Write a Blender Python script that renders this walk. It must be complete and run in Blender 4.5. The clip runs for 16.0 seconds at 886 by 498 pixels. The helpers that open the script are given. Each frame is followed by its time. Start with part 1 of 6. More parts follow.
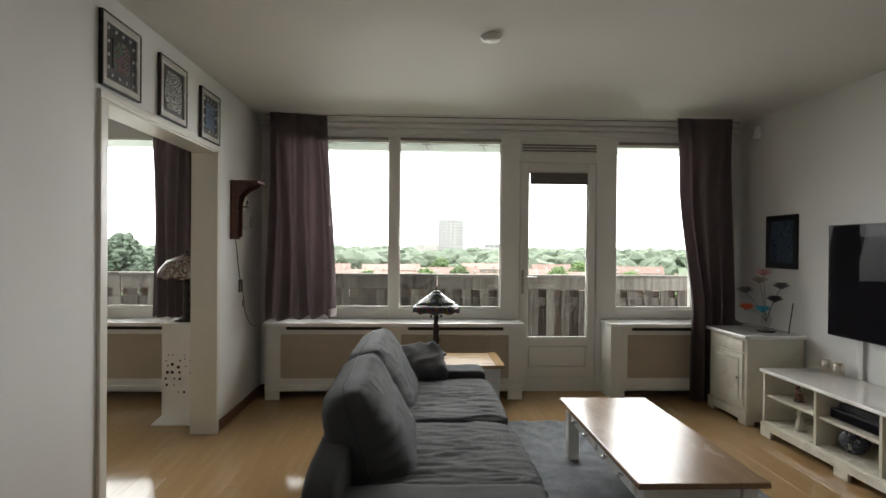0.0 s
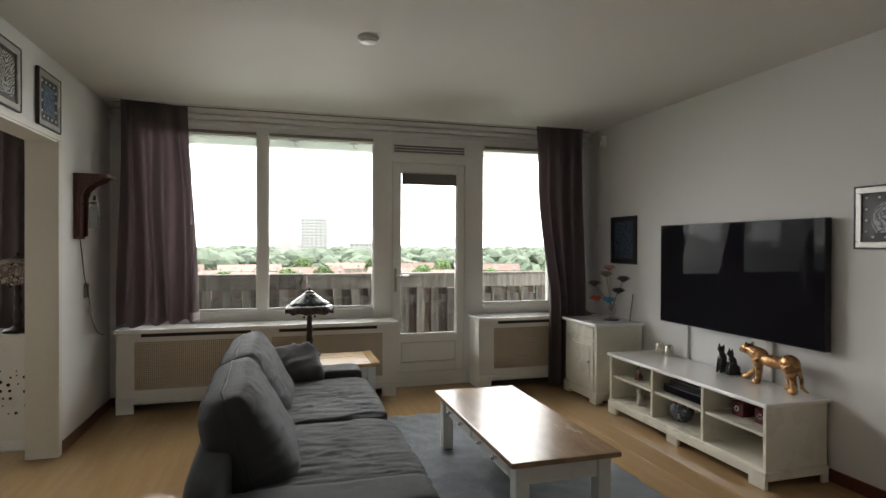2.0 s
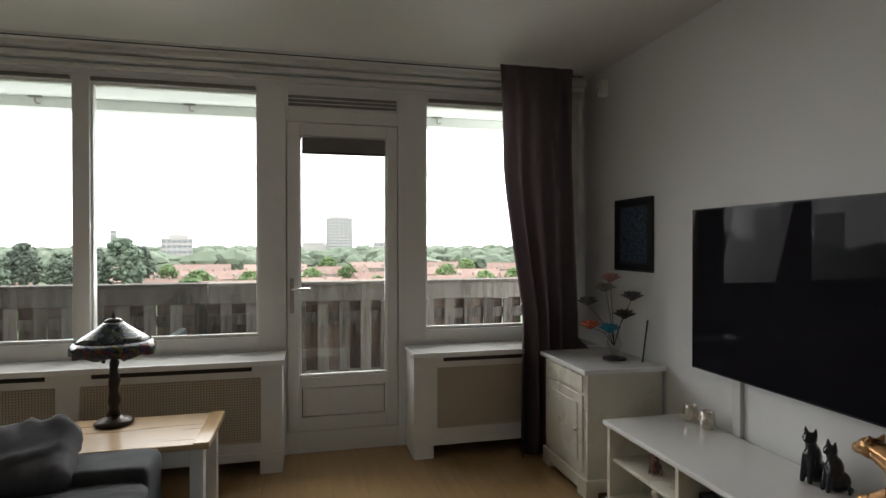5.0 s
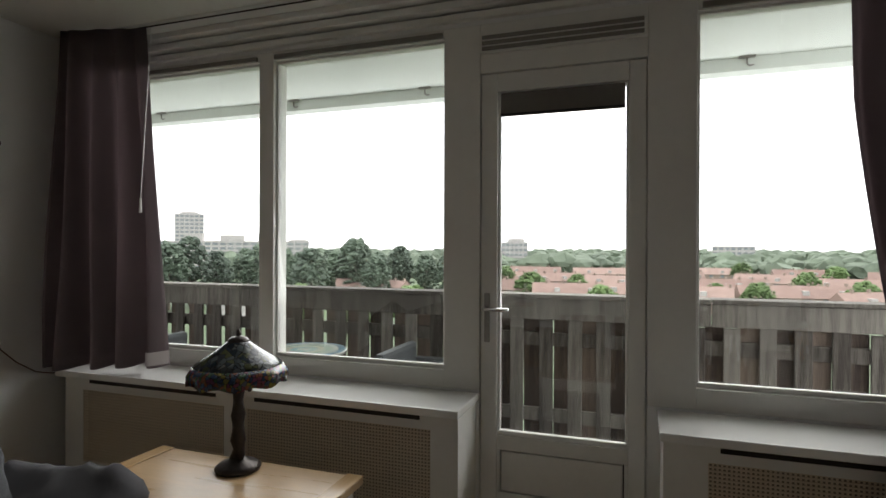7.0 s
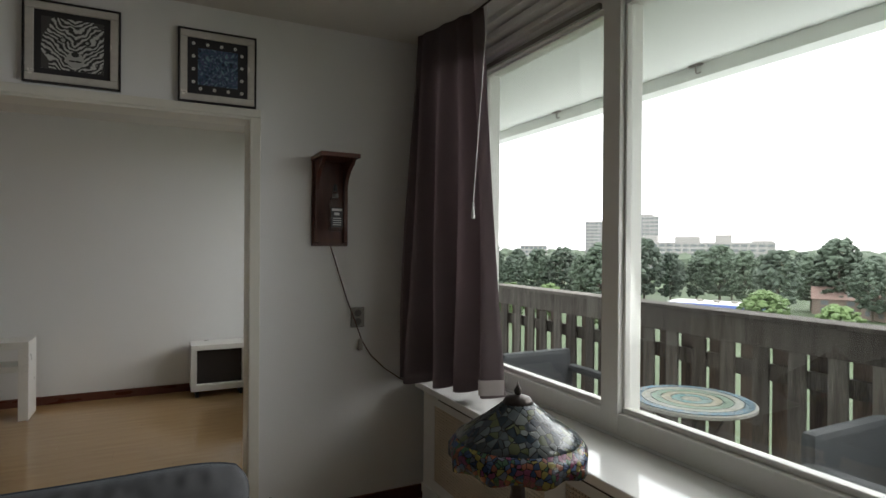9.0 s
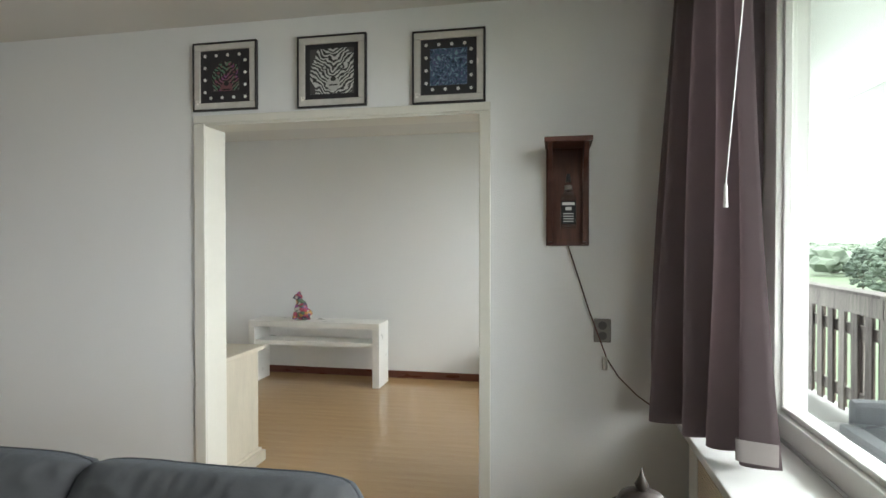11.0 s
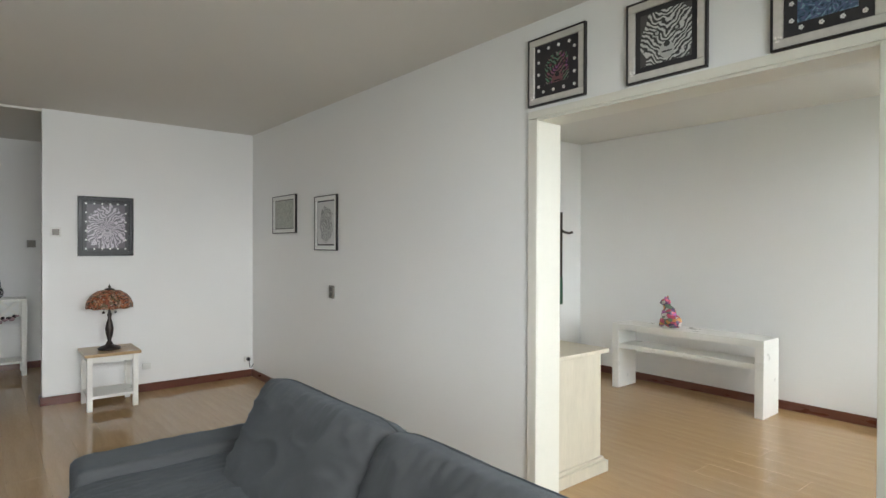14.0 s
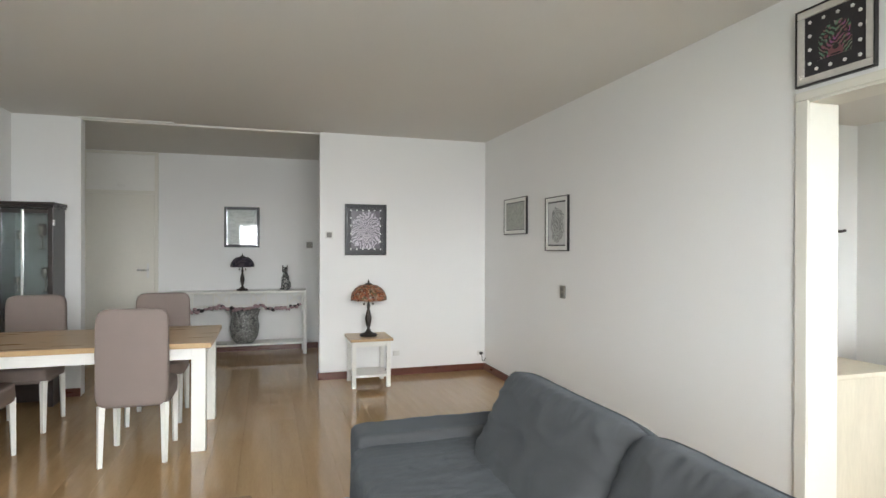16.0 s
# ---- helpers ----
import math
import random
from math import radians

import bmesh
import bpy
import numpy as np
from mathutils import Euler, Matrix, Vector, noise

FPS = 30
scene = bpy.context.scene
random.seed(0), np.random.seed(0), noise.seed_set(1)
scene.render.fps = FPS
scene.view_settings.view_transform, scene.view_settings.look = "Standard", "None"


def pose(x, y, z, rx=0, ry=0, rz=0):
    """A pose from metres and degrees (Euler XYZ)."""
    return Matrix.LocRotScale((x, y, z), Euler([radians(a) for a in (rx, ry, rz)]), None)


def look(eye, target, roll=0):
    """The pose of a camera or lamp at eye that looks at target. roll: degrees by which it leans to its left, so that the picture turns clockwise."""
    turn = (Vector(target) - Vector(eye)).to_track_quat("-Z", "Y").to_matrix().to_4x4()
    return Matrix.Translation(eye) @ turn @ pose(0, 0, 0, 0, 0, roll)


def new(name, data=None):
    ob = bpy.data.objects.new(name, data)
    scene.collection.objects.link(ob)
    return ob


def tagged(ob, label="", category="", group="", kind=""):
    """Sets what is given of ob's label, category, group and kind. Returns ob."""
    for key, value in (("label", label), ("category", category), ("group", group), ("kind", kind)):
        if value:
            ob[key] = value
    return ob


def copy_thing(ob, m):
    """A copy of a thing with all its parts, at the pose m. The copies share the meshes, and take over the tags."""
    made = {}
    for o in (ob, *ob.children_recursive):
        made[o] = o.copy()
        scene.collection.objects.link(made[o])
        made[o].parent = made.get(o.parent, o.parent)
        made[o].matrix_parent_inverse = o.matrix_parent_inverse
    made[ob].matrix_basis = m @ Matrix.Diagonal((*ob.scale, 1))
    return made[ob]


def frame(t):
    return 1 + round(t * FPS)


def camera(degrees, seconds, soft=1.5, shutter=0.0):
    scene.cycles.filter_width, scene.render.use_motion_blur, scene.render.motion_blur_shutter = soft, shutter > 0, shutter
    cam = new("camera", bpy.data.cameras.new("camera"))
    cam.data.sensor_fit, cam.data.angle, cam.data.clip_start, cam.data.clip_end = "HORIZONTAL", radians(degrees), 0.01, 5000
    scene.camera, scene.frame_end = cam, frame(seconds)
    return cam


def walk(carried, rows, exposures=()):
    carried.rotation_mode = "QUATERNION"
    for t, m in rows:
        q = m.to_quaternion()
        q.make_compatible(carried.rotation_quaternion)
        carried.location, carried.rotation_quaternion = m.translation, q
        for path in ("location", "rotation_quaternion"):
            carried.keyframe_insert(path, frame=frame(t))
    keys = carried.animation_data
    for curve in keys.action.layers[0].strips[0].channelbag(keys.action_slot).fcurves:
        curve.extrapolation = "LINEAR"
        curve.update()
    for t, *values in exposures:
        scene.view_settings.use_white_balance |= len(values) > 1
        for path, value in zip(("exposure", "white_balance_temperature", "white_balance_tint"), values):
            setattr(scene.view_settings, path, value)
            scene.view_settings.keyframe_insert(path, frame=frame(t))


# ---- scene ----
cam = camera(76.6, 16.0)

PATH = [
    (0, (1.482, -0.294, 1.382), (1.564, 1.704, 1.371), 0.5),
    (0.5, (1.421, -0.318, 1.375), (1.699, 1.663, 1.367), 0.4),
    (1, (1.408, -0.317, 1.365), (1.813, 1.642, 1.356), 0.3),
    (1.5, (1.399, -0.337, 1.375), (1.891, 1.601, 1.363), 0.3),
    (2, (1.398, -0.34, 1.382), (1.952, 1.581, 1.37), 0.2),
    (2.5, (1.488, -0.254, 1.366), (2.088, 1.654, 1.355), 0.1),
    (3, (1.677, -0.051, 1.35), (2.303, 1.849, 1.34), 0.0),
    (5.5, (2.793, 1.525, 1.39), (3.108, 3.5, 1.374), -0.1),
    (6, (2.988, 1.822, 1.397), (3.027, 3.822, 1.382), -0.3),
    (6.5, (3.085, 2.171, 1.403), (2.793, 4.149, 1.387), -0.1),
    (7, (3.133, 2.474, 1.371), (2.476, 4.363, 1.367), 0.2),
    (7.5, (3.131, 2.743, 1.368), (2.103, 4.458, 1.361), 0.2),
    (8, (3.052, 3.022, 1.39), (1.742, 4.534, 1.381), 0.3),
    (8.5, (3.013, 3.269, 1.412), (1.426, 4.487, 1.404), 0.2),
    (9, (2.905, 3.451, 1.42), (1.118, 4.348, 1.413), 0.4),
    (11.3, (2.563, 4.271, 1.442), (0.639, 3.727, 1.414), -0.1),
    (11.5, (2.517, 4.32, 1.44), (0.622, 3.681, 1.412), -0.1),
    (12, (2.427, 4.375, 1.423), (0.637, 3.482, 1.401), -0.0),
    (12.5, (2.341, 4.339, 1.413), (0.673, 3.235, 1.395), 0.2),
    (13, (2.237, 4.328, 1.406), (0.678, 3.075, 1.389), 0.2),
    (13.5, (2.193, 4.333, 1.399), (0.761, 2.936, 1.384), 0.1),
    (14, (2.23, 4.339, 1.389), (0.96, 2.794, 1.379), 0.2),
    (14.5, (2.281, 4.335, 1.382), (1.185, 2.662, 1.378), 0.3),
    (15, (2.256, 4.332, 1.396), (1.337, 2.555, 1.385), 0.2),
    (15.5, (2.299, 4.347, 1.403), (1.531, 2.5, 1.391), 0.2),
    (16, (2.342, 4.337, 1.379), (1.746, 2.429, 1.372), 0.2),
]
EXPOSURES = [(0, 2.53, 6600, 12), (1.6, 2.58, 6600, 12), (3.2, 2.28, 6550, 12), (5.3, 2.12, 6500, 13), (6.5, 1.84, 6500, 13), (7.8, 1.45, 6500, 13), (9.2, 1.8, 6400, 12), (11.3, 3.24, 6200, 8), (12.5, 3.58, 6200, 8), (13.2, 3.22, 6200, 8), (14, 3.35, 6200, 9), (16, 3.72, 6250, 10)]
SKY = 1.0
walk(cam, [(t, look(eye, target, roll)) for t, eye, target, roll in PATH], EXPOSURES)

# ---- world and sun: bright overcast day ----
world = bpy.data.worlds.new("overcast_sky")
world.use_nodes = True
scene.world = world
wn = world.node_tree
sky = wn.nodes.new("ShaderNodeTexSky")
sky.sky_type = "NISHITA"
sky.sun_disc = False
sky.sun_elevation = radians(48)
sky.sun_rotation = radians(20)
sky.dust_density = 4.0
hsv = wn.nodes.new("ShaderNodeHueSaturation")
hsv.inputs["Saturation"].default_value = 0.14
hsv.inputs["Value"].default_value = 1.0
wn.links.new(sky.outputs[0], hsv.inputs["Color"])
veil = wn.nodes.new("ShaderNodeMix")
veil.data_type = "RGBA"
veil.inputs["Factor"].default_value = 0.985
veil.inputs["B"].default_value = (1.0, 1.0, 1.0, 1)
wn.links.new(hsv.outputs[0], veil.inputs["A"])
wn.links.new(veil.outputs["Result"], wn.nodes["Background"].inputs["Color"])
wn.nodes["Background"].inputs["Strength"].default_value = SKY
sun = new("sun", bpy.data.lights.new("sun", "SUN"))
sun.data.energy = 0.5
sun.data.angle = radians(60)
sun.data.color = (1.0, 0.96, 0.9)
sun.matrix_world = look((0, 0, 0), (-0.25, -0.62, -0.75))
# sky light entering through the glass above the balcony fence
for x0, x1, z0, z1, watts in ((0.26, 2.24, 1.05, 2.35, 4.0), (2.53, 3.08, 1.05, 1.96, 0.9), (3.38, 3.86, 1.05, 2.34, 1.0), (-2.78, -0.72, 1.05, 2.34, 1.5)):
    glow = new("window_light", bpy.data.lights.new("window_light", "AREA"))
    glow.data.shape = "RECTANGLE"
    glow.data.size, glow.data.size_y = x1 - x0, z1 - z0
    glow.data.energy = watts
    glow.data.color = (0.99, 1.0, 0.985)
    glow.data.spread = radians(112)
    eye = ((x0 + x1) / 2, 4.985, (z0 + z1) / 2)
    glow.matrix_world = look(eye, (eye[0], eye[1] - 1.0, eye[2] - 0.28))


# ---- materials ----
def mat(name, col, rough=0.5, metal=0.0, var=0.1, scale=3.0, grain=45.0, bump=0.04, stretch=(1, 1, 1), coat=0.0, rand=0.0, col2=None, contrast=0.5):
    m = bpy.data.materials.new(name)
    m.use_nodes = True
    nt = m.node_tree
    n, l = nt.nodes, nt.links
    b = n["Principled BSDF"]
    tc = n.new("ShaderNodeTexCoord")
    mp = n.new("ShaderNodeMapping")
    mp.inputs["Scale"].default_value = stretch
    l.new(tc.outputs["Object"], mp.inputs["Vector"])
    big = n.new("ShaderNodeTexNoise")
    big.inputs["Scale"].default_value = scale
    big.inputs["Detail"].default_value = 4
    fine = n.new("ShaderNodeTexNoise")
    fine.inputs["Scale"].default_value = grain
    fine.inputs["Detail"].default_value = 3
    for t_ in (big, fine):
        l.new(mp.outputs[0], t_.inputs["Vector"])
    add = n.new("ShaderNodeMath")
    add.operation = "MULTIPLY_ADD"
    add.inputs[1].default_value = 0.4
    l.new(fine.outputs["Fac"], add.inputs[0])
    sc = n.new("ShaderNodeMath")
    sc.operation = "MULTIPLY"
    sc.inputs[1].default_value = 0.6
    l.new(big.outputs["Fac"], sc.inputs[0])
    l.new(sc.outputs[0], add.inputs[2])
    ramp = n.new("ShaderNodeValToRGB")
    e = ramp.color_ramp.elements
    e[0].position, e[1].position = 0.5 - contrast / 2, 0.5 + contrast / 2
    e[0].color = (*[c * (1 - var) for c in col], 1)
    e[1].color = (*(col2 if col2 else [min(c * (1 + var), 0.95) for c in col]), 1)
    src = add.outputs[0]
    if rand:
        oi = n.new("ShaderNodeObjectInfo")
        ra = n.new("ShaderNodeMath")
        ra.operation = "MULTIPLY_ADD"
        ra.inputs[1].default_value = rand
        l.new(oi.outputs["Random"], ra.inputs[0])
        l.new(add.outputs[0], ra.inputs[2])
        rb = n.new("ShaderNodeMath")
        rb.operation = "SUBTRACT"
        rb.inputs[1].default_value = rand / 2
        l.new(ra.outputs[0], rb.inputs[0])
        src = rb.outputs[0]
    l.new(src, ramp.inputs[0])
    l.new(ramp.outputs[0], b.inputs["Base Color"])
    b.inputs["Roughness"].default_value = rough
    b.inputs["Metallic"].default_value = metal
    b.inputs["Coat Weight"].default_value = coat
    b.inputs["Coat Roughness"].default_value = 0.12
    rr = n.new("ShaderNodeMapRange")
    rr.inputs["To Min"].default_value = rough * 0.7
    rr.inputs["To Max"].default_value = min(rough * 1.3, 1.0)
    l.new(big.outputs["Fac"], rr.inputs["Value"])
    l.new(rr.outputs[0], b.inputs["Roughness"])
    if bump:
        bp = n.new("ShaderNodeBump")
        bp.inputs["Strength"].default_value = bump
        bp.inputs["Distance"].default_value = 0.01
        l.new(fine.outputs["Fac"], bp.inputs["Height"])
        l.new(bp.outputs[0], b.inputs["Normal"])
    return m


def mosaic(name, cols, scale=30.0, rough=0.25, lead=(0.02, 0.02, 0.02), lead_w=0.06, trans=0.0, metal=0.0, stretch=(1, 1, 1)):
    m = bpy.data.materials.new(name)
    m.use_nodes = True
    nt = m.node_tree
    n, l = nt.nodes, nt.links
    b = n["Principled BSDF"]
    tc = n.new("ShaderNodeTexCoord")
    vo = n.new("ShaderNodeTexVoronoi")
    vo.inputs["Scale"].default_value = scale
    ve = n.new("ShaderNodeTexVoronoi")
    ve.feature = "DISTANCE_TO_EDGE"
    ve.inputs["Scale"].default_value = scale
    mp = n.new("ShaderNodeMapping")
    mp.inputs["Scale"].default_value = stretch
    l.new(tc.outputs["Object"], mp.inputs["Vector"])
    for t_ in (vo, ve):
        l.new(mp.outputs[0], t_.inputs["Vector"])
    sep = n.new("ShaderNodeSeparateColor")
    l.new(vo.outputs["Color"], sep.inputs[0])
    ramp = n.new("ShaderNodeValToRGB")
    ramp.color_ramp.interpolation = "CONSTANT"
    while len(ramp.color_ramp.elements) < len(cols):
        ramp.color_ramp.elements.new(0.5)
    for i, c in enumerate(cols):
        ramp.color_ramp.elements[i].position = i / len(cols)
        ramp.color_ramp.elements[i].color = (*c, 1)
    l.new(sep.outputs[0], ramp.inputs[0])
    gt = n.new("ShaderNodeMath")
    gt.operation = "GREATER_THAN"
    gt.inputs[1].default_value = lead_w
    l.new(ve.outputs["Distance"], gt.inputs[0])
    mx = n.new("ShaderNodeMix")
    mx.data_type = "RGBA"
    mx.inputs["A"].default_value = (*lead, 1)
    l.new(gt.outputs[0], mx.inputs["Factor"])
    l.new(ramp.outputs[0], mx.inputs["B"])
    l.new(mx.outputs["Result"], b.inputs["Base Color"])
    b.inputs["Roughness"].default_value = rough
    b.inputs["Metallic"].default_value = metal
    bp = n.new("ShaderNodeBump")
    bp.inputs["Strength"].default_value = 0.4
    bp.inputs["Distance"].default_value = 0.003
    l.new(ve.outputs["Distance"], bp.inputs["Height"])
    l.new(bp.outputs[0], b.inputs["Normal"])
    if trans:
        tr = n.new("ShaderNodeBsdfTranslucent")
        l.new(mx.outputs["Result"], tr.inputs["Color"])
        ms = n.new("ShaderNodeMixShader")
        ms.inputs[0].default_value = trans
        l.new(b.outputs[0], ms.inputs[1])
        l.new(tr.outputs[0], ms.inputs[2])
        l.new(ms.outputs[0], n["Material Output"].inputs["Surface"])
    return m


def glass_mat(name, tint=(1, 1, 1), gloss_tint=(1, 1, 1)):
    m = bpy.data.materials.new(name)
    m.use_nodes = True
    n, l = m.node_tree.nodes, m.node_tree.links
    tr = n.new("ShaderNodeBsdfTransparent")
    tr.inputs["Color"].default_value = (*tint, 1)
    gl = n.new("ShaderNodeBsdfGlossy")
    gl.inputs["Roughness"].default_value = 0.01
    gl.inputs["Color"].default_value = (*gloss_tint, 1)
    lw = n.new("ShaderNodeLayerWeight")
    lw.inputs["Blend"].default_value = 0.5
    pw = n.new("ShaderNodeMath")
    pw.operation = "POWER"
    pw.inputs[1].default_value = 5.0
    l.new(lw.outputs["Facing"], pw.inputs[0])
    fr = n.new("ShaderNodeMath")
    fr.operation = "MULTIPLY_ADD"
    fr.inputs[1].default_value = 0.9
    fr.inputs[2].default_value = 0.035
    l.new(pw.outputs[0], fr.inputs[0])
    ms = n.new("ShaderNodeMixShader")
    l.new(fr.outputs[0], ms.inputs[0])
    l.new(tr.outputs[0], ms.inputs[1])
    l.new(gl.outputs[0], ms.inputs[2])
    l.new(ms.outputs[0], n["Material Output"].inputs["Surface"])
    return m


WALL = mat("wall_paint", (0.83, 0.83, 0.82), 0.7, var=0.02, scale=1.2, grain=160, bump=0.12)
CEIL = mat("ceiling_plaster", (0.72, 0.70, 0.655), 0.85, var=0.025, scale=1.5, grain=220, bump=0.2)
CREAM = mat("cream_gloss_paint", (0.75, 0.73, 0.655), 0.35, var=0.03, scale=2, grain=30, bump=0.03)
WFRAME = mat("white_frame_paint", (0.79, 0.775, 0.735), 0.35, var=0.04, scale=3, grain=30, bump=0.03)
WHITE = mat("white_lacquer", (0.82, 0.81, 0.77), 0.3, var=0.03, scale=4, grain=30, bump=0.02)
IVORY = mat("ivory_lacquer", (0.77, 0.745, 0.645), 0.28, var=0.03, scale=4, grain=30, bump=0.02)
SILL = mat("sill_gloss_white", (0.86, 0.86, 0.84), 0.08, coat=0.6, var=0.02, scale=4, grain=20, bump=0.01)
RED_BASE = mat("red_brown_skirting", (0.13, 0.042, 0.026), 0.3, var=0.25, scale=4, grain=30, bump=0.05, stretch=(1, 1, 6))
OAK = mat("oak_laminate", (0.39, 0.245, 0.115), 0.085, var=0.16, scale=2.2, grain=16, bump=0.025, stretch=(9, 0.8, 9), rand=0.06, col2=(0.52, 0.345, 0.175), contrast=0.8)
OAK.node_tree.nodes["Principled BSDF"].inputs["IOR"].default_value = 1.5
OAKTOP = mat("oak_top", (0.44, 0.28, 0.13), 0.16, var=0.18, scale=3, grain=20, bump=0.03, stretch=(8, 0.8, 8), col2=(0.56, 0.38, 0.20), contrast=0.6)
OAKX = mat("oak_top_cross", (0.46, 0.30, 0.15), 0.3, var=0.18, scale=3, grain=20, bump=0.03, stretch=(0.8, 8, 8), col2=(0.58, 0.40, 0.22), contrast=0.6)
BROWN_TOP = mat("brown_polished_top", (0.24, 0.15, 0.085), 0.25, var=0.3, scale=1.5, grain=14, bump=0.03, stretch=(5, 1, 5), col2=(0.42, 0.28, 0.16), contrast=0.5)
PINE = mat("bleached_pine", (0.60, 0.545, 0.44), 0.5, var=0.1, scale=3, grain=14, bump=0.05, stretch=(6, 6, 1))
FABRIC = mat("slate_blue_grey_fabric", (0.052, 0.054, 0.057), 0.92, var=0.25, scale=6, grain=420, bump=0.4)
nap = FABRIC.node_tree.nodes["Principled BSDF"]
nap.inputs["Sheen Weight"].default_value = 0.08
nap.inputs["Sheen Roughness"].default_value = 0.4
nap.inputs["Sheen Tint"].default_value = (0.70, 0.86, 1.0, 1)
FABRIC_D = mat("dark_charcoal_fabric", (0.075, 0.073, 0.08), 0.92, var=0.25, scale=8, grain=300, bump=0.3)
PIPING = mat("dark_piping", (0.04, 0.044, 0.052), 0.9)
CURT = mat("aubergine_curtain_fabric", (0.185, 0.148, 0.152), 0.9, var=0.12, scale=5, grain=500, bump=0.2)
LINING = mat("pale_hem_cloth", (0.45, 0.41, 0.39), 0.9, var=0.06, scale=5, grain=400, bump=0.15)
RUG = mat("grey_blue_shag", (0.20, 0.22, 0.245), 1.0, var=0.35, scale=9, grain=130, bump=1.0, contrast=0.6)
TAUPE = mat("taupe_upholstery", (0.22, 0.175, 0.155), 0.85, var=0.1, scale=5, grain=350, bump=0.2)
BLACK = mat("black_plastic", (0.012, 0.012, 0.014), 0.35)
SCREEN = mat("tv_screen", (0.010, 0.009, 0.012), 0.03, var=0.0, bump=0)
SCREEN.node_tree.nodes["Principled BSDF"].inputs["Specular IOR Level"].default_value = 0.06
BRONZE = mat("dark_bronze", (0.05, 0.04, 0.035), 0.4, metal=0.6, var=0.4, scale=20, grain=60, bump=0.2)
SILVER = mat("silver_frame", (0.66, 0.64, 0.60), 0.25, metal=0.25, var=0.12, scale=12, grain=50, bump=0.05)
CHROME = mat("chrome", (0.75, 0.75, 0.75), 0.15, metal=1.0, var=0.03, bump=0)
DARKFRAME = mat("dark_frame", (0.02, 0.018, 0.018), 0.3, var=0.3)
GREYPL = mat("grey_socket_plastic", (0.22, 0.205, 0.18), 0.4, var=0.1)
WHITEPL = mat("white_plastic", (0.75, 0.75, 0.72), 0.4, var=0.03)
MAHOG = mat("red_brown_stained_wood", (0.075, 0.026, 0.018), 0.45, var=0.4, scale=4, grain=18, bump=0.1, stretch=(8, 8, 1), col2=(0.14, 0.048, 0.03))
CANE = mat("beige_cane_mesh", (0.66, 0.56, 0.43), 0.6, var=0.12, scale=8, grain=90, bump=0.1)
# near-black that stands for the shade inside slots, gaps and holes
SLOT = mat("dark_slot_shade", (0.03, 0.022, 0.018), 0.8)
WEATHER = mat("weathered_fence_wood", (0.07, 0.053, 0.042), 0.9, var=0.5, scale=3.5, grain=26, bump=0.4, stretch=(7, 7, 0.6), rand=0.3, col2=(0.2, 0.182, 0.16), contrast=0.36)
WEATHER_B = mat("brown_weathered_fence_wood", (0.06, 0.038, 0.028), 0.9, var=0.5, scale=3.5, grain=26, bump=0.4, stretch=(7, 7, 0.6), rand=0.35, col2=(0.16, 0.12, 0.095), contrast=0.4)
CONCRETE = mat("painted_soffit", (0.66, 0.69, 0.64), 0.9, var=0.06, scale=2, grain=40, bump=0.1)
GLASS = glass_mat("window_glass", (0.94, 0.96, 0.95))
CLEAR = glass_mat("clear_glass", (0.93, 0.95, 0.95))
MERCURY = mat("mercury_glass", (0.72, 0.66, 0.58), 0.12, metal=0.9, var=0.3, scale=40, grain=120, bump=0.3)
RATTAN = mat("dark_grey_rattan", (0.06, 0.065, 0.07), 0.7, var=0.3, scale=20, grain=140, bump=0.5)


# ---- builders ----
def box(bm, x0, x1, y0, y1, z0, z1, bev=0.0, seg=2):
    r = bmesh.ops.create_cube(bm, size=1.0, matrix=Matrix.LocRotScale(((x0 + x1) / 2, (y0 + y1) / 2, (z0 + z1) / 2), None, (x1 - x0, y1 - y0, z1 - z0)))
    if bev:
        es = list({e for v in r["verts"] for e in v.link_edges})
        bmesh.ops.bevel(bm, geom=es, offset=bev, segments=seg, affect="EDGES", profile=0.6)
    return bm


def B(x0, x1, y0, y1, z0, z1, bev=0.0, seg=2):
    return box(bmesh.new(), x0, x1, y0, y1, z0, z1, bev, seg)


def cyl(bm, p0, p1, r0, r1=None, seg=14):
    p0, p1 = Vector(p0), Vector(p1)
    d = p1 - p0
    m = Matrix.Translation((p0 + p1) / 2) @ d.to_track_quat("Z", "Y").to_matrix().to_4x4()
    bmesh.ops.create_cone(bm, cap_ends=True, segments=seg, radius1=r0, radius2=r0 if r1 is None else r1, depth=d.length, matrix=m)
    return bm


def C(p0, p1, r0, r1=None, seg=14):
    return cyl(bmesh.new(), p0, p1, r0, r1, seg)


def ball(bm, c, r, u=12, v=8):
    if not isinstance(r, tuple):
        r = (r, r, r)
    bmesh.ops.create_uvsphere(bm, u_segments=u, v_segments=v, radius=1.0, matrix=Matrix.LocRotScale(c, None, r))
    return bm


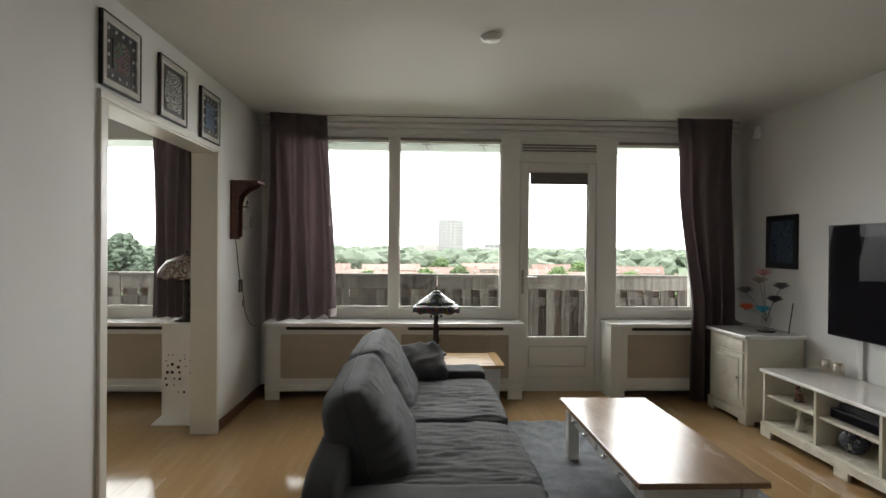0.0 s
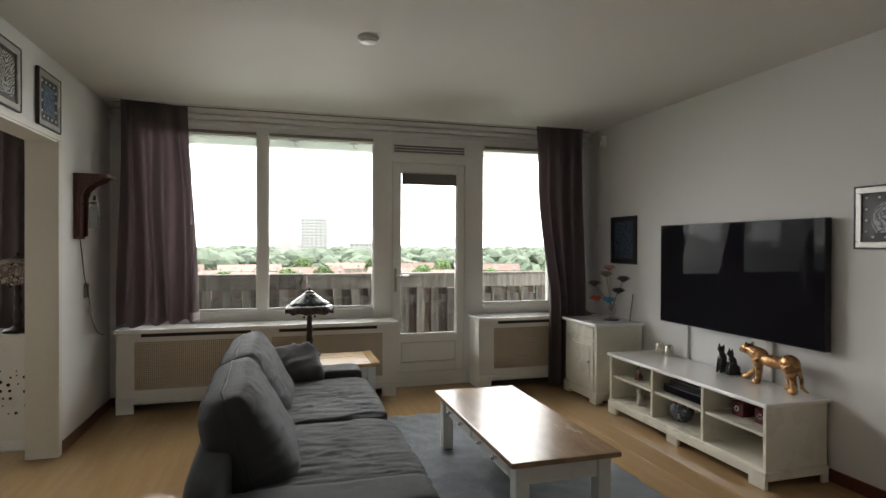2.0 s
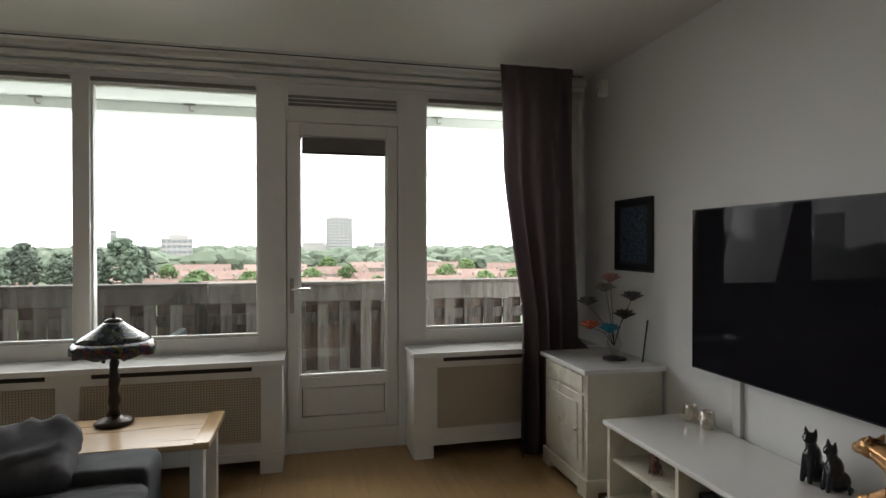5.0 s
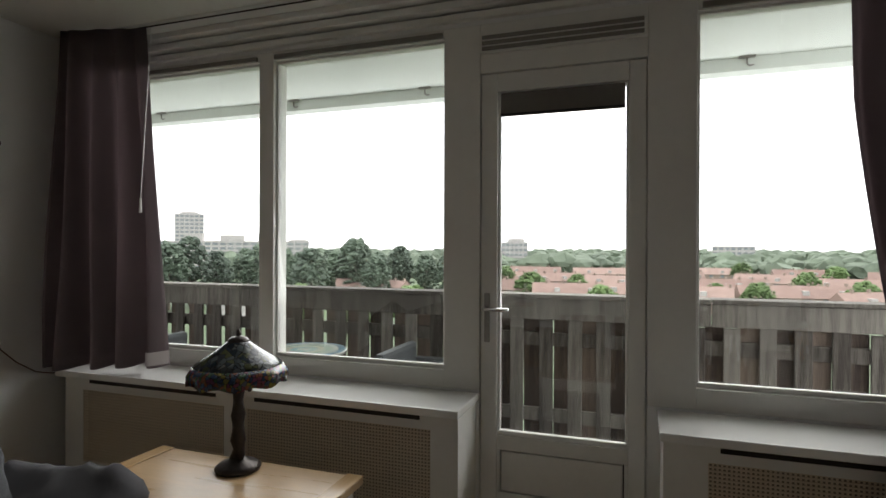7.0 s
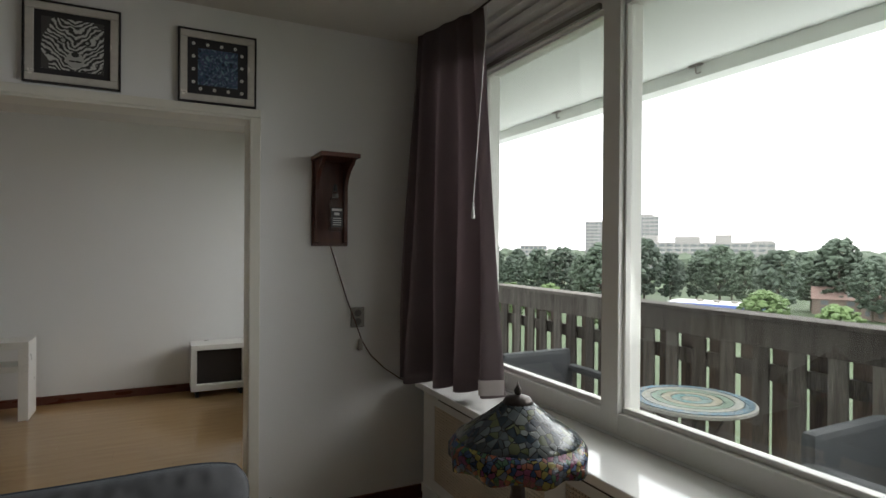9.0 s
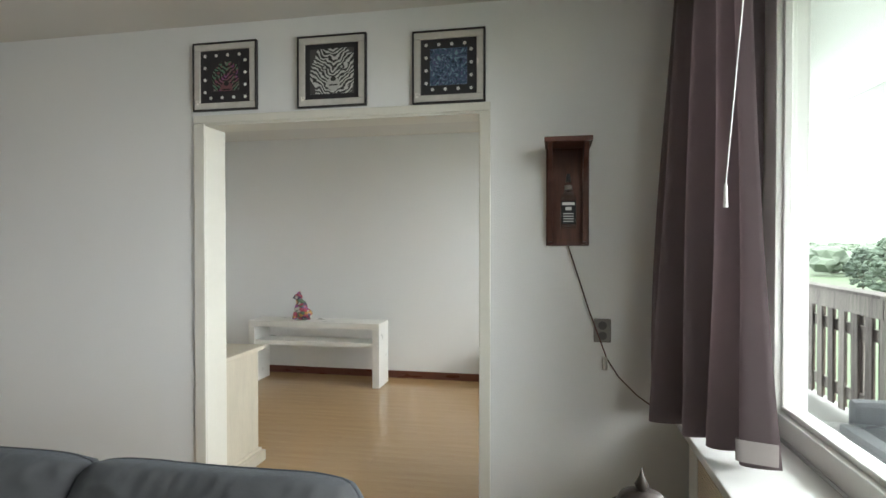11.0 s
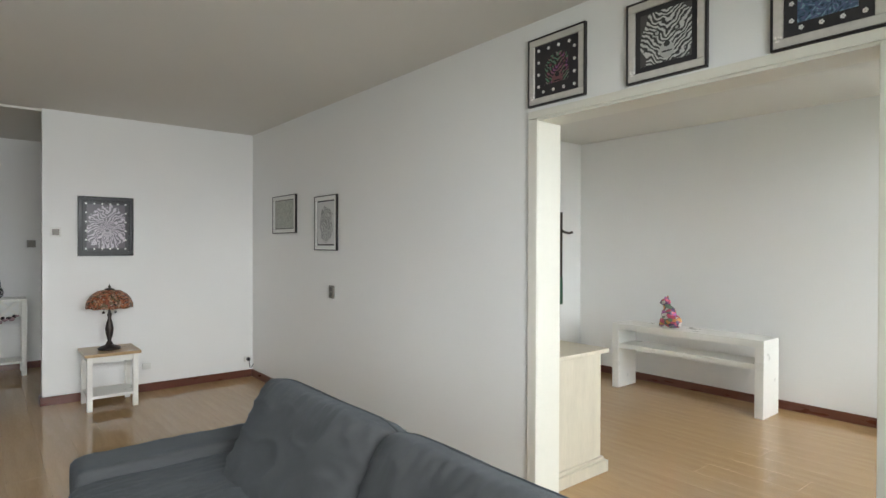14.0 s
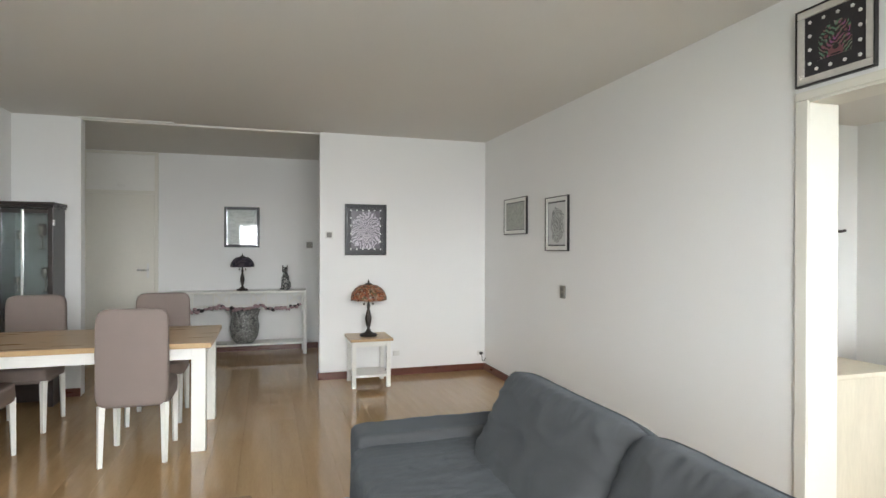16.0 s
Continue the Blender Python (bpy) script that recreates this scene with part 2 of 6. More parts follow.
def lathe(bm, prof, seg=24, c=(0, 0, 0), wob=None):
    rings = []
    for r, z in prof:
        ring = []
        for i in range(seg):
            a = 2 * math.pi * i / seg
            rr, zz = (r, z) if wob is None else wob(r, z, a)
            ring.append(bm.verts.new((c[0] + rr * math.cos(a), c[1] + rr * math.sin(a), c[2] + zz)))
        rings.append(ring)
    for a, b in zip(rings, rings[1:]):
        for i in range(seg):
            j = (i + 1) % seg
            bm.faces.new((a[i], a[j], b[j], b[i]))
    if prof[0][0] > 1e-4:
        bm.faces.new(list(reversed(rings[0])))
    if prof[-1][0] > 1e-4:
        bm.faces.new(rings[-1])
    return bm


def tube(bm, pts, r, seg=6):
    pts = [Vector(p) for p in pts]
    rings = []
    for i, p in enumerate(pts):
        d = (pts[min(i + 1, len(pts) - 1)] - pts[max(i - 1, 0)]).normalized()
        q = d.to_track_quat("Z", "Y")
        rings.append([bm.verts.new(p + q @ Vector((r * math.cos(2 * math.pi * k / seg), r * math.sin(2 * math.pi * k / seg), 0))) for k in range(seg)])
    for a, b in zip(rings, rings[1:]):
        for i in range(seg):
            j = (i + 1) % seg
            bm.faces.new((a[i], a[j], b[j], b[i]))
    bm.faces.new(list(reversed(rings[0])))
    bm.faces.new(rings[-1])
    return bm


def soft(c, h, k=5.0, cuts=14, wrinkle=0.008, freq=7.0, aniso=(1, 1, 1), lump=0.0):
    """A stuffed cushion: a rounded block with folds."""
    bm = bmesh.new()
    bmesh.ops.create_cube(bm, size=2.0)
    bmesh.ops.subdivide_edges(bm, edges=bm.edges[:], cuts=cuts, use_grid_fill=True)
    for v in bm.verts:
        p = v.co
        s = (abs(p.x) ** k + abs(p.y) ** k + abs(p.z) ** k) ** (1 / k)
        q = p / s
        w = Vector((q.x * h[0], q.y * h[1], q.z * h[2]))
        f = Vector(((w.x + c[0]) * aniso[0], (w.y + c[1]) * aniso[1], (w.z + c[2]) * aniso[2])) * freq
        d = noise.noise(f) * wrinkle * 0.6 + noise.noise(f * 0.35) * lump
        d += wrinkle * (1 - abs(noise.noise(f * 0.8 + Vector((3, 7, 1))))) ** 7 * 1.3 + wrinkle * 0.6 * (1 - abs(noise.noise(f * 1.9))) ** 6
        w += q.normalized() * d
        v.co = w + Vector(c)
    return bm


def pillow(hx, hy, hz, m, seed=0, n=22, puff=0.42, fold=0.012, taper=0.0):
    """A seamed cushion, thick in the middle and thin along its edges; hx is half its thickness."""
    bm = bmesh.new()
    sides = []
    for s_ in (-1, 1):
        g = []
        for j in range(n + 1):
            row = []
            for i in range(n + 1):
                u, v = i / n * 2 - 1, j / n * 2 - 1
                t = max(0.0, (1 - abs(u) ** 5) * (1 - abs(v) ** 5)) ** puff
                y = hy * u * (1 - 0.03 * (1 - v * v) - 0.09 * abs(v) ** 6) + 0.02 * hy * noise.noise(Vector((v * 2, seed, 1)))
                z = hz * v * (1 - 0.04 * (1 - u * u) - 0.10 * abs(u) ** 6)
                d = hx * (0.10 + 0.90 * t) * (1 - taper * (v + 1) / 2)
                f = Vector((y * 5 + seed, z * 8, s_ * 2.0))
                d += fold * t * (noise.noise(f * 0.6) + (1 - abs(noise.noise(f))) ** 6)
                d += fold * 2.2 * (1 - abs(noise.noise(Vector((y * 18, z * 4 + seed, s_))))) ** 5 * (abs(v) ** 3) + fold * 1.6 * (1 - abs(noise.noise(Vector((y * 5, z * 17 + seed, s_ * 3))))) ** 6 * (abs(u) ** 4)
                row.append(bm.verts.new((s_ * d, y, z)))
            g.append(row)
        sides.append(g)
        for j in range(n):
            for i in range(n):
                bm.faces.new((g[j][i], g[j][i + 1], g[j + 1][i + 1], g[j + 1][i]))
    a, b = sides
    ring = [(0, i) for i in range(n)] + [(j, n) for j in range(n)] + [(n, n - i) for i in range(n)] + [(n - j, 0) for j in range(n)]
    for k in range(len(ring)):
        p, q = ring[k], ring[(k + 1) % len(ring)]
        bm.faces.new((a[p[0]][p[1]], a[q[0]][q[1]], b[q[0]][q[1]], b[p[0]][p[1]]))
    seam = [m @ ((a[p[0]][p[1]].co + b[p[0]][p[1]].co) / 2) for p in ring[::2]]
    bmesh.ops.transform(bm, matrix=m, verts=bm.verts[:])
    return bm, seam + [seam[0]]


def part(name, bm, material, parent, label="", smooth=False):
    me = bpy.data.meshes.new(name)
    bmesh.ops.recalc_face_normals(bm, faces=bm.faces[:])
    if smooth:
        for f in bm.faces:
            f.smooth = True
    bm.to_mesh(me)
    bm.free()
    me.materials.append(material)
    ob = new(name, me)
    ob.parent = parent
    if label:
        ob["label"] = label
    return ob


def thing(name, label, category, loc=(0, 0, 0), rz=0.0, group="", kind=""):
    ob = new(name)
    ob.matrix_world = pose(*loc, 0, 0, rz)
    return tagged(ob, label, category, group, kind)


def mesh_thing(name, bm, material, label, category, kind="", smooth=False, loc=(0, 0, 0), rz=0.0, group=""):
    ob = part(name, bm, material, None, "", smooth)
    ob.matrix_world = pose(*loc, 0, 0, rz)
    return tagged(ob, label, category, group, kind)


# ---- structure ----
ROOM_X, ROOM_Y, CEIL_Z = 4.52, 5.02, 2.56
floor = mesh_thing("floor", B(-3.3, 4.75, -3.7, 5.16, -0.2, -0.014), OAK, "subfloor under honey oak laminate planks", "floor", "structure")
ceiling = mesh_thing("ceiling", B(-3.3, 4.75, -3.7, 5.16, CEIL_Z, CEIL_Z + 0.2), CEIL, "plain off-white plaster ceiling", "ceiling", "structure")
OP0, OP1, OPZ = 2.408, 3.835, 2.04
bm = B(-0.16, 0, -1.57, OP0 - 0.03, -0.014, CEIL_Z)
box(bm, -0.16, 0, OP1 + 0.03, ROOM_Y, -0.014, CEIL_Z)
box(bm, -0.16, 0, OP0 - 0.03, OP1 + 0.03, OPZ + 0.03, CEIL_Z)
wall_west = mesh_thing("wall_west", bm, WALL, "white painted wall with a wide cased opening", "wall", "structure")
wall_east = mesh_thing("wall_east", B(ROOM_X, ROOM_X + 0.19, -3.69, 5.15, -0.014, CEIL_Z), WALL, "white painted wall behind the television", "wall", "structure")
bm = B(0.0, 1.83, -1.69, -1.57, -0.014, CEIL_Z)
box(bm, 1.5, 1.66, -3.5, -1.69, -0.014, CEIL_Z)
wall_south = mesh_thing("wall_south", bm, WALL, "white partition wall ending at the hall", "wall", "structure")
wall_stub = mesh_thing("wall_south_stub", B(3.98, ROOM_X, -1.69, -1.57, -0.014, CEIL_Z), WALL, "short white wall beside the hall", "wall", "structure")
wall_hall = mesh_thing("wall_hall", B(-3.3, ROOM_X, -3.7, -3.5, -0.014, CEIL_Z), WALL, "white wall at the end of the hall", "wall", "structure")
wall_side_room = mesh_thing("wall_side_room", B(-3.3, -3.1, 0.15, ROOM_Y, -0.014, CEIL_Z), WALL, "white wall of the side room", "wall", "structure")
wall_side_south = mesh_thing("wall_side_room_south", B(-3.1, -0.16, 0.15, 0.35, -0.014, CEIL_Z), WALL, "white end wall of the side room", "wall", "structure")
bm = B(-3.3, 2.43, ROOM_Y, 5.16, -0.014, 0.70)
box(bm, 3.17, 4.72, ROOM_Y, 5.16, -0.014, 0.70)
box(bm, -3.3, 4.72, ROOM_Y, 5.16, 2.42, CEIL_Z)
box(bm, -0.5, 0.11, ROOM_Y, 5.16, 0.70, 2.42)
box(bm, -3.3, -2.9, ROOM_Y, 5.16, 0.70, 2.42)
wall_north = mesh_thing("wall_north", bm, WALL, "white wall around the balcony windows", "wall", "structure")

# skirting
bm = bmesh.new()
for a in ((0, 0.016, -1.57, 2.33), (0, 0.016, 3.88, ROOM_Y), (0.016, 1.83, -1.57, -1.554), (1.83, 1.846, -1.69, -1.554), (0.016, 0.11, 5.004, 5.02),
          (4.504, 4.52, -1.554, ROOM_Y), (3.98, 4.504, -1.57, -1.554), (1.66, 3.66, -3.5, -3.484), (1.66, 1.676, -3.484, -1.69),
          (-3.1, -3.084, 0.35, ROOM_Y), (-3.084, -0.16, 0.35, 0.366), (-0.176, -0.16, 0.366, 2.33), (-0.176, -0.16, 3.89, ROOM_Y)):
    box(bm, *a, 0, 0.075, 0.003, 1)
skirting = mesh_thing("baseboard", bm, RED_BASE, "glossy red-brown wooden skirting board", "baseboard", "structure")

# cased opening between the rooms
trim = thing("trim", "cream painted casing around the wide opening", "trim", (0, 0, 0), kind="structure")
part("jamb", B(-0.163, 0.006, OP0 - 0.03, OP0, 0, OPZ), CREAM, trim)
part("jamb", B(-0.163, 0.006, OP1, OP1 + 0.03, 0, OPZ), CREAM, trim)
part("head", B(-0.163, 0.006, OP0 - 0.03, OP1 + 0.03, OPZ, OPZ + 0.03), CREAM, trim)
for x0, x1 in ((0.0, 0.016), (-0.176, -0.16)):
    part("casing", B(x0, x1, 2.345, 2.406, 0, 2.05, 0.004), CREAM, trim)
    part("casing", B(x0, x1, 3.837, 3.888, 0, 2.05, 0.004), CREAM, trim)
    part("casing", B(x0, x1, 2.345, 3.888, 2.052, 2.092, 0.004), CREAM, trim)

# ---- window wall ----
GY = 5.075


def pane(parent, x0, x1, z0, z1):
    p = part("pane", B(x0, x1, GY, GY + 0.006, z0, z1), GLASS, parent, "clear window pane")
    p.visible_shadow = False
    for a in ((x0, x1, z0, z0 + 0.02), (x0, x1, z1 - 0.012, z1), (x0, x0 + 0.012, z0 + 0.02, z1 - 0.012), (x1 - 0.012, x1, z0 + 0.02, z1 - 0.012)):
        part("glazing_bead", B(a[0], a[1], 5.045, 5.074, a[2], a[3], 0.003, 1), WHITE, parent)


win = thing("window_1", "double white timber window to the balcony", "window", kind="structure")
for a in ((0.11, 0.24), (1.19, 1.282), (2.253, 2.43)):
    part("window_frame", B(a[0], a[1], 5.02, 5.14, 0.70, 2.42, 0.004), WFRAME, win)
for x0, x1 in ((0.24, 1.19), (1.282, 2.253)):
    part("window_frame", B(x0, x1, 5.022, 5.14, 0.70, 0.785, 0.004), WFRAME, win)
    part("window_frame", B(x0, x1, 5.022, 5.14, 2.372, 2.42, 0.004), WFRAME, win)
    part("vent_strip", B(x0 + 0.01, x1 - 0.01, 5.005, 5.022, 2.375, 2.40, 0.003), GREYPL, win, "grey ventilation strip")
    pane(win, x0, x1, 0.785, 2.372)
win = thing("window_2", "single white timber window beside the balcony door", "window", kind="structure")
# right post widened out of sight behind the curtain to block a light slit
for a in ((3.17, 3.364), (4.12, 4.52)):
    part("window_frame", B(a[0], a[1], 5.02, 5.14, 0.70, 2.42, 0.004), WFRAME, win)
part("window_frame", B(3.364, 4.12, 5.022, 5.14, 0.70, 0.79, 0.004), WFRAME, win)
part("window_frame", B(3.364, 4.12, 5.022, 5.14, 2.36, 2.42, 0.004), WFRAME, win)
part("vent_strip", B(3.38, 4.11, 5.005, 5.022, 2.365, 2.39, 0.003), GREYPL, win, "grey ventilation strip")
pane(win, 3.364, 4.12, 0.79, 2.36)
win = thing("window_3", "wide white timber window of the side room", "window", kind="structure")
for a in ((-2.9, -2.8), (-1.75, -1.65), (-0.6, -0.5)):
    part("window_frame", B(a[0], a[1], 5.02, 5.14, 0.70, 2.42, 0.004), WFRAME, win)
for x0, x1 in ((-2.8, -1.75), (-1.65, -0.6)):
    part("window_frame", B(x0, x1, 5.022, 5.14, 0.70, 0.785, 0.004), WFRAME, win)
    part("window_frame", B(x0, x1, 5.022, 5.14, 2.36, 2.42, 0.004), WFRAME, win)
    pane(win, x0, x1, 0.785, 2.36)

door = thing("door_1", "closed white balcony door with a glass pane", "door", kind="structure")
part("frame_head", B(2.43, 3.17, 5.02, 5.14, 2.19, 2.42, 0.003), WFRAME, door)
part("threshold", B(2.43, 3.17, 5.03, 5.16, -0.014, 0.14, 0.004), WFRAME, door)
part("stile", B(2.434, 2.512, 5.03, 5.10, 0.142, 2.186, 0.005), WFRAME, door)
part("stile", B(3.094, 3.166, 5.03, 5.10, 0.142, 2.186, 0.005), WFRAME, door)
# unseen strips added behind the stiles to block sky light in the gaps
for x in (2.42, 3.155):
    part("gap_strip", B(x, x + 0.028, 5.101, 5.135, 0.14, 2.19), WFRAME, door)
part("top_rail", B(2.512, 3.094, 5.032, 5.10, 2.10, 2.186, 0.004), WFRAME, door)
part("lower_rail", B(2.512, 3.094, 5.034, 5.10, 0.430, 0.497, 0.002), WFRAME, door)
part("lower_rail", B(2.512, 3.094, 5.034, 5.10, 0.142, 0.234, 0.002), WFRAME, door)
# dark board that puts the groove's shade into its colour
part("panel_gap_shade", B(2.512, 3.094, 5.062, 5.10, 0.234, 0.430), SLOT, door)
for a in (2.512, 3.079):
    part("panel_stile", B(a, a + 0.015, 5.034, 5.062, 0.235, 0.429, 0.001), WFRAME, door)
part("lower_panel", B(2.533, 3.073, 5.035, 5.06, 0.2405, 0.424, 0.002), WFRAME, door)
pane(door, 2.512, 3.094, 0.497, 2.10)
part("roller_blind", B(2.53, 3.078, 5.012, 5.044, 1.985, 2.088, 0.006), mat("blind_grey", (0.16, 0.145, 0.13), 0.5), door, "grey rolled-up blind cassette")
part("blind_bar", B(2.53, 3.078, 5.008, 5.02, 1.978, 1.992, 0.003), DARKFRAME, door)
h = part("handle_plate", B(2.452, 2.478, 5.02, 5.03, 0.93, 1.16, 0.004), mat("worn_plate_metal", (0.42, 0.39, 0.36), 0.45, metal=0.3, var=0.2), door, "grey handle plate")
part("lever", tube(bmesh.new(), [(2.465, 5.025, 1.09), (2.465, 4.97, 1.09), (2.475, 4.962, 1.09), (2.58, 4.962, 1.09)], 0.009, 8), CHROME, h, "brushed steel lever handle", True)
g = thing("vent_grille", "slim grey-brown ventilation grille above the balcony door", "vent grille", (0, 0, 0))
part("housing", B(2.434, 3.166, 4.995, 5.02, 2.275, 2.37, 0.004), WFRAME, g)
for i in range(3):
    part("slat", B(2.445, 3.155, 4.99, 4.996, 2.285 + i * 0.026, 2.303 + i * 0.026, 0.002), GREYPL, g)

# stepped battens over the windows and the curtain rail
bm = B(0.0, ROOM_X, 4.985, 5.02, 2.44, 2.47, 0.003)
box(bm, 0.0, ROOM_X, 4.95, 5.02, 2.485, 2.52, 0.003)
box(bm, 0.0, ROOM_X, 4.90, 5.02, 2.53, CEIL_Z, 0.003)
mesh_thing("trim_battens", bm, WFRAME, "stepped white battens over the windows", "trim", "structure")
rail = thing("curtain_rail", "slim white curtain rail under the ceiling", "curtain rail", (0, 0, 0))
part("track", B(0.09, 4.43, 4.772, 4.79, 2.545, CEIL_Z), WHITEPL, rail)
part("track_groove", B(0.09, 4.43, 4.776, 4.786, 2.541, 2.546), SLOT, rail)


def curtain(name, x0, x1, y, z0, z1, pinch, seed, folds, label, flare=0.0, hem=False, right_return=0.0, swing=None, widen=0.0):
    th = thing(name, label, "curtain", ((x0 + x1) / 2, y, z0))
    rnd = random.Random(seed)
    ph = [rnd.uniform(0, 6.28) for _ in range(6)]
    bm = bmesh.new()
    nx, nz = 90, 26
    w = x1 - x0
    grid = []
    for j in range(nz + 1):
        v = j / nz
        row = []
        for i in range(nx + 1):
            u = i / nx
            zz = (z1 - z0) * v
            amp = 0.014 + 0.048 * (1 - v) ** 0.7
            if v > 0.965:
                amp *= 0.35
            a = u * folds * 2 * math.pi
            d = amp * (math.sin(a + ph[0] + 0.6 * math.sin(3 * v + ph[1])) + 0.22 * math.sin(1.7 * a + ph[2] + 2 * v))
            xx = (u - 0.5) * w + widen * u * (1 - v)
            xx += pinch * min(1.0, max(0.0, (0.74 - v) / 0.38)) ** 1.3 * (1 - u) + 0.012 * math.sin(5 * v + ph[3] + 9 * u)
            d += flare * (1 - v) ** 1.2 * (1.0 - 1.3 * u)
            # right edge bent back to the window, added to keep light off the wall
            if z0 + zz > 0.715:
                d -= right_return * min(1.0, max(0.0, (u - 0.88) / 0.10))
            if swing:
                d -= (swing[0] * v + swing[1] * (1 - v)) * (1 - u) + (swing[2] * v + swing[3] * (1 - v)) * u
                # hidden flap at the left edge, added to block light behind the cloth
                if u < 0.06:
                    d += (-0.235 - d) * (1 - u / 0.06)
                    xx += 0.02 * (1 - u / 0.06)
            row.append(bm.verts.new((xx, -d, zz + (0.012 * math.sin(a + ph[4]) if j == 0 else 0))))
        grid.append(row)
    for j in range(nz):
        for i in range(nx):
            bm.faces.new((grid[j][i], grid[j][i + 1], grid[j + 1][i + 1], grid[j + 1][i]))
    edge = [(v.co.x, v.co.y) for v in grid[0]]
    bmesh.ops.solidify(bm, geom=bm.faces[:], thickness=0.006)
    part("cloth", bm, CURT, th, "", True)
    if hem:
        bm = bmesh.new()
        strip = [[bm.verts.new((edge[i][0] + 0.004, edge[i][1] - 0.012, zz)) for i in range(int(nx * 0.90), nx + 1)] for zz in (0.004, 0.075)]
        for i in range(len(strip[0]) - 1):
            bm.faces.new((strip[0][i], strip[0][i + 1], strip[1][i + 1], strip[1][i]))
        bmesh.ops.solidify(bm, geom=bm.faces[:], thickness=0.003)
        part("hem", bm, LINING, th, "pale bottom hem", True)
    return th


curtain("curtain", 0.13, 0.65, 4.77, 0.735, 2.543, 0.0, 3, 4.3, "dark aubergine curtain gathered beside the window sill", 0.0, True, swing=(-0.11, -0.22, 0.02, 0.09), widen=0.07)
curtain("curtain", 3.77, 4.37, 4.64, 0.012, 2.543, 0.14, 8, 5, "dark aubergine curtain hanging to the floor", right_return=0.34)
curtain("curtain", -0.90, -0.36, 4.80, 0.735, 2.543, 0.0, 5, 6, "dark aubergine curtain of the side room")
cord = thing("blind_cord", "white blind cord with a small weight", "cord", (0.68, 4.72, 1.55))
part("string", C((0, 0, 0.07), (-0.015, 0.08, 0.995), 0.0025, None, 6), WHITEPL, cord)
part("weight", C((0, 0, 0), (0, 0, 0.075), 0.008, 0.005, 8), WHITEPL, cord)


def radiator_cover(name, x0, x1, panels, slots, label, side=True):
    th = thing(name, label, "radiator cover", (x0, 4.74, 0))
    w = x1 - x0
    part("front_rail", B(0, w, 0.0, 0.02, 0.10, 0.19), WFRAME, th)
    part("front_rail", B(0, w, 0.0, 0.02, 0.585, 0.655), WFRAME, th)
    xs = [0.0] + [c - x0 for p in panels for c in p] + [w]
    for i in range(0, len(xs), 2):
        part("front_stile", B(xs[i], xs[i + 1], 0, 0.02, 0.19, 0.585), WFRAME, th)
    for s0, s1 in ((0, 0.13), (w - 0.13, w)):
        part("plinth_foot", B(s0, s1, -0.006, 0.02, 0, 0.099, 0.004), WFRAME, th)
    part("plinth_strip", B(0, w, -0.012, -0.001, 0.085, 0.135, 0.004), WFRAME, th)
    for e in (0.0, w - 0.02):
        part("side_panel", B(e, e + 0.02, 0.02, 0.28, 0, 0.655), WFRAME, th)
    for p0, p1 in panels:
        a, b = p0 - x0, p1 - x0
        bm = bmesh.new()
        n = int((b - a) / 0.0155)
        for i in range(n + 1):
            x = a + (b - a) * i / n
            box(bm, x - 0.0037, x + 0.0037, 0.004, 0.007, 0.19, 0.585)
        m_ = 26
        for j in range(m_ + 1):
            z = 0.19 + 0.395 * j / m_
            box(bm, a, b, 0.002, 0.005, z - 0.0037, z + 0.0037)
        part("cane_panel", bm, CANE, th, "woven beige cane mesh")
        # added board whose darker beige gives the shade seen through the mesh
        part("shadow_board", B(a, b, 0.03, 0.036, 0.19, 0.585), mat("mesh_shade_beige", (0.22, 0.18, 0.14), 0.8), th)
    for s0, s1 in slots:
        part("vent_slot", B(s0 - x0, s1 - x0, -0.004, 0.018, 0.624, 0.656, 0.002), SLOT, th, "dark vent slot")
    part("sill", B(-0.015, w + 0.015, -0.05, 0.278, 0.657, 0.692, 0.006), SILL, th, "glossy white window sill")
    return th


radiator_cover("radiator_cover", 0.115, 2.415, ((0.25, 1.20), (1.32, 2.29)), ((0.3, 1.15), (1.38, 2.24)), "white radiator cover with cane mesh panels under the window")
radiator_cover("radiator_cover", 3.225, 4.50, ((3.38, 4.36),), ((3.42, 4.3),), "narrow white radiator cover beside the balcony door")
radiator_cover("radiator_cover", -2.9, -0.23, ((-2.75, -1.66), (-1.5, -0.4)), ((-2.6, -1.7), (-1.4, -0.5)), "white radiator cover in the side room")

# ---- balcony and the view ----
mesh_thing("balcony_floor", B(-6.0, 7.5, 5.17, 6.75, -0.25, -0.05), mat("grey_concrete_floor", (0.24, 0.235, 0.22), 0.9, var=0.15, scale=2, grain=40, bump=0.1), "grey concrete balcony floor", "balcony floor", "structure")
bm = B(-6.0, 7.5, 5.17, 6.72, 2.63, 2.85)
box(bm, -6.0, 7.5, 6.60, 6.74, 2.542, 2.63, 0.004)
mesh_thing("balcony_soffit", bm, CONCRETE, "pale green-white painted balcony soffit", "soffit", "structure")
for x in (-1.1, 0.35, 1.55, 2.25, 3.8):
    hk = thing("soffit_hook", "small grey metal hook under the soffit edge", "hook", (x, 6.58, 2.60))
    part("plate", B(-0.05, 0.05, -0.015, 0.015, 0.018, 0.03, 0.003), GREYPL, hk)
    part("hook", tube(bmesh.new(), [(0, 0, 0.02), (0, 0, -0.02), (0.015, 0, -0.035), (0.04, 0, -0.03)], 0.006, 6), GREYPL, hk)
fence = thing("balcony_fence", "weathered grey wooden balcony fence", "fence", (0, 6.6, -0.05))
rnd = random.Random(4)
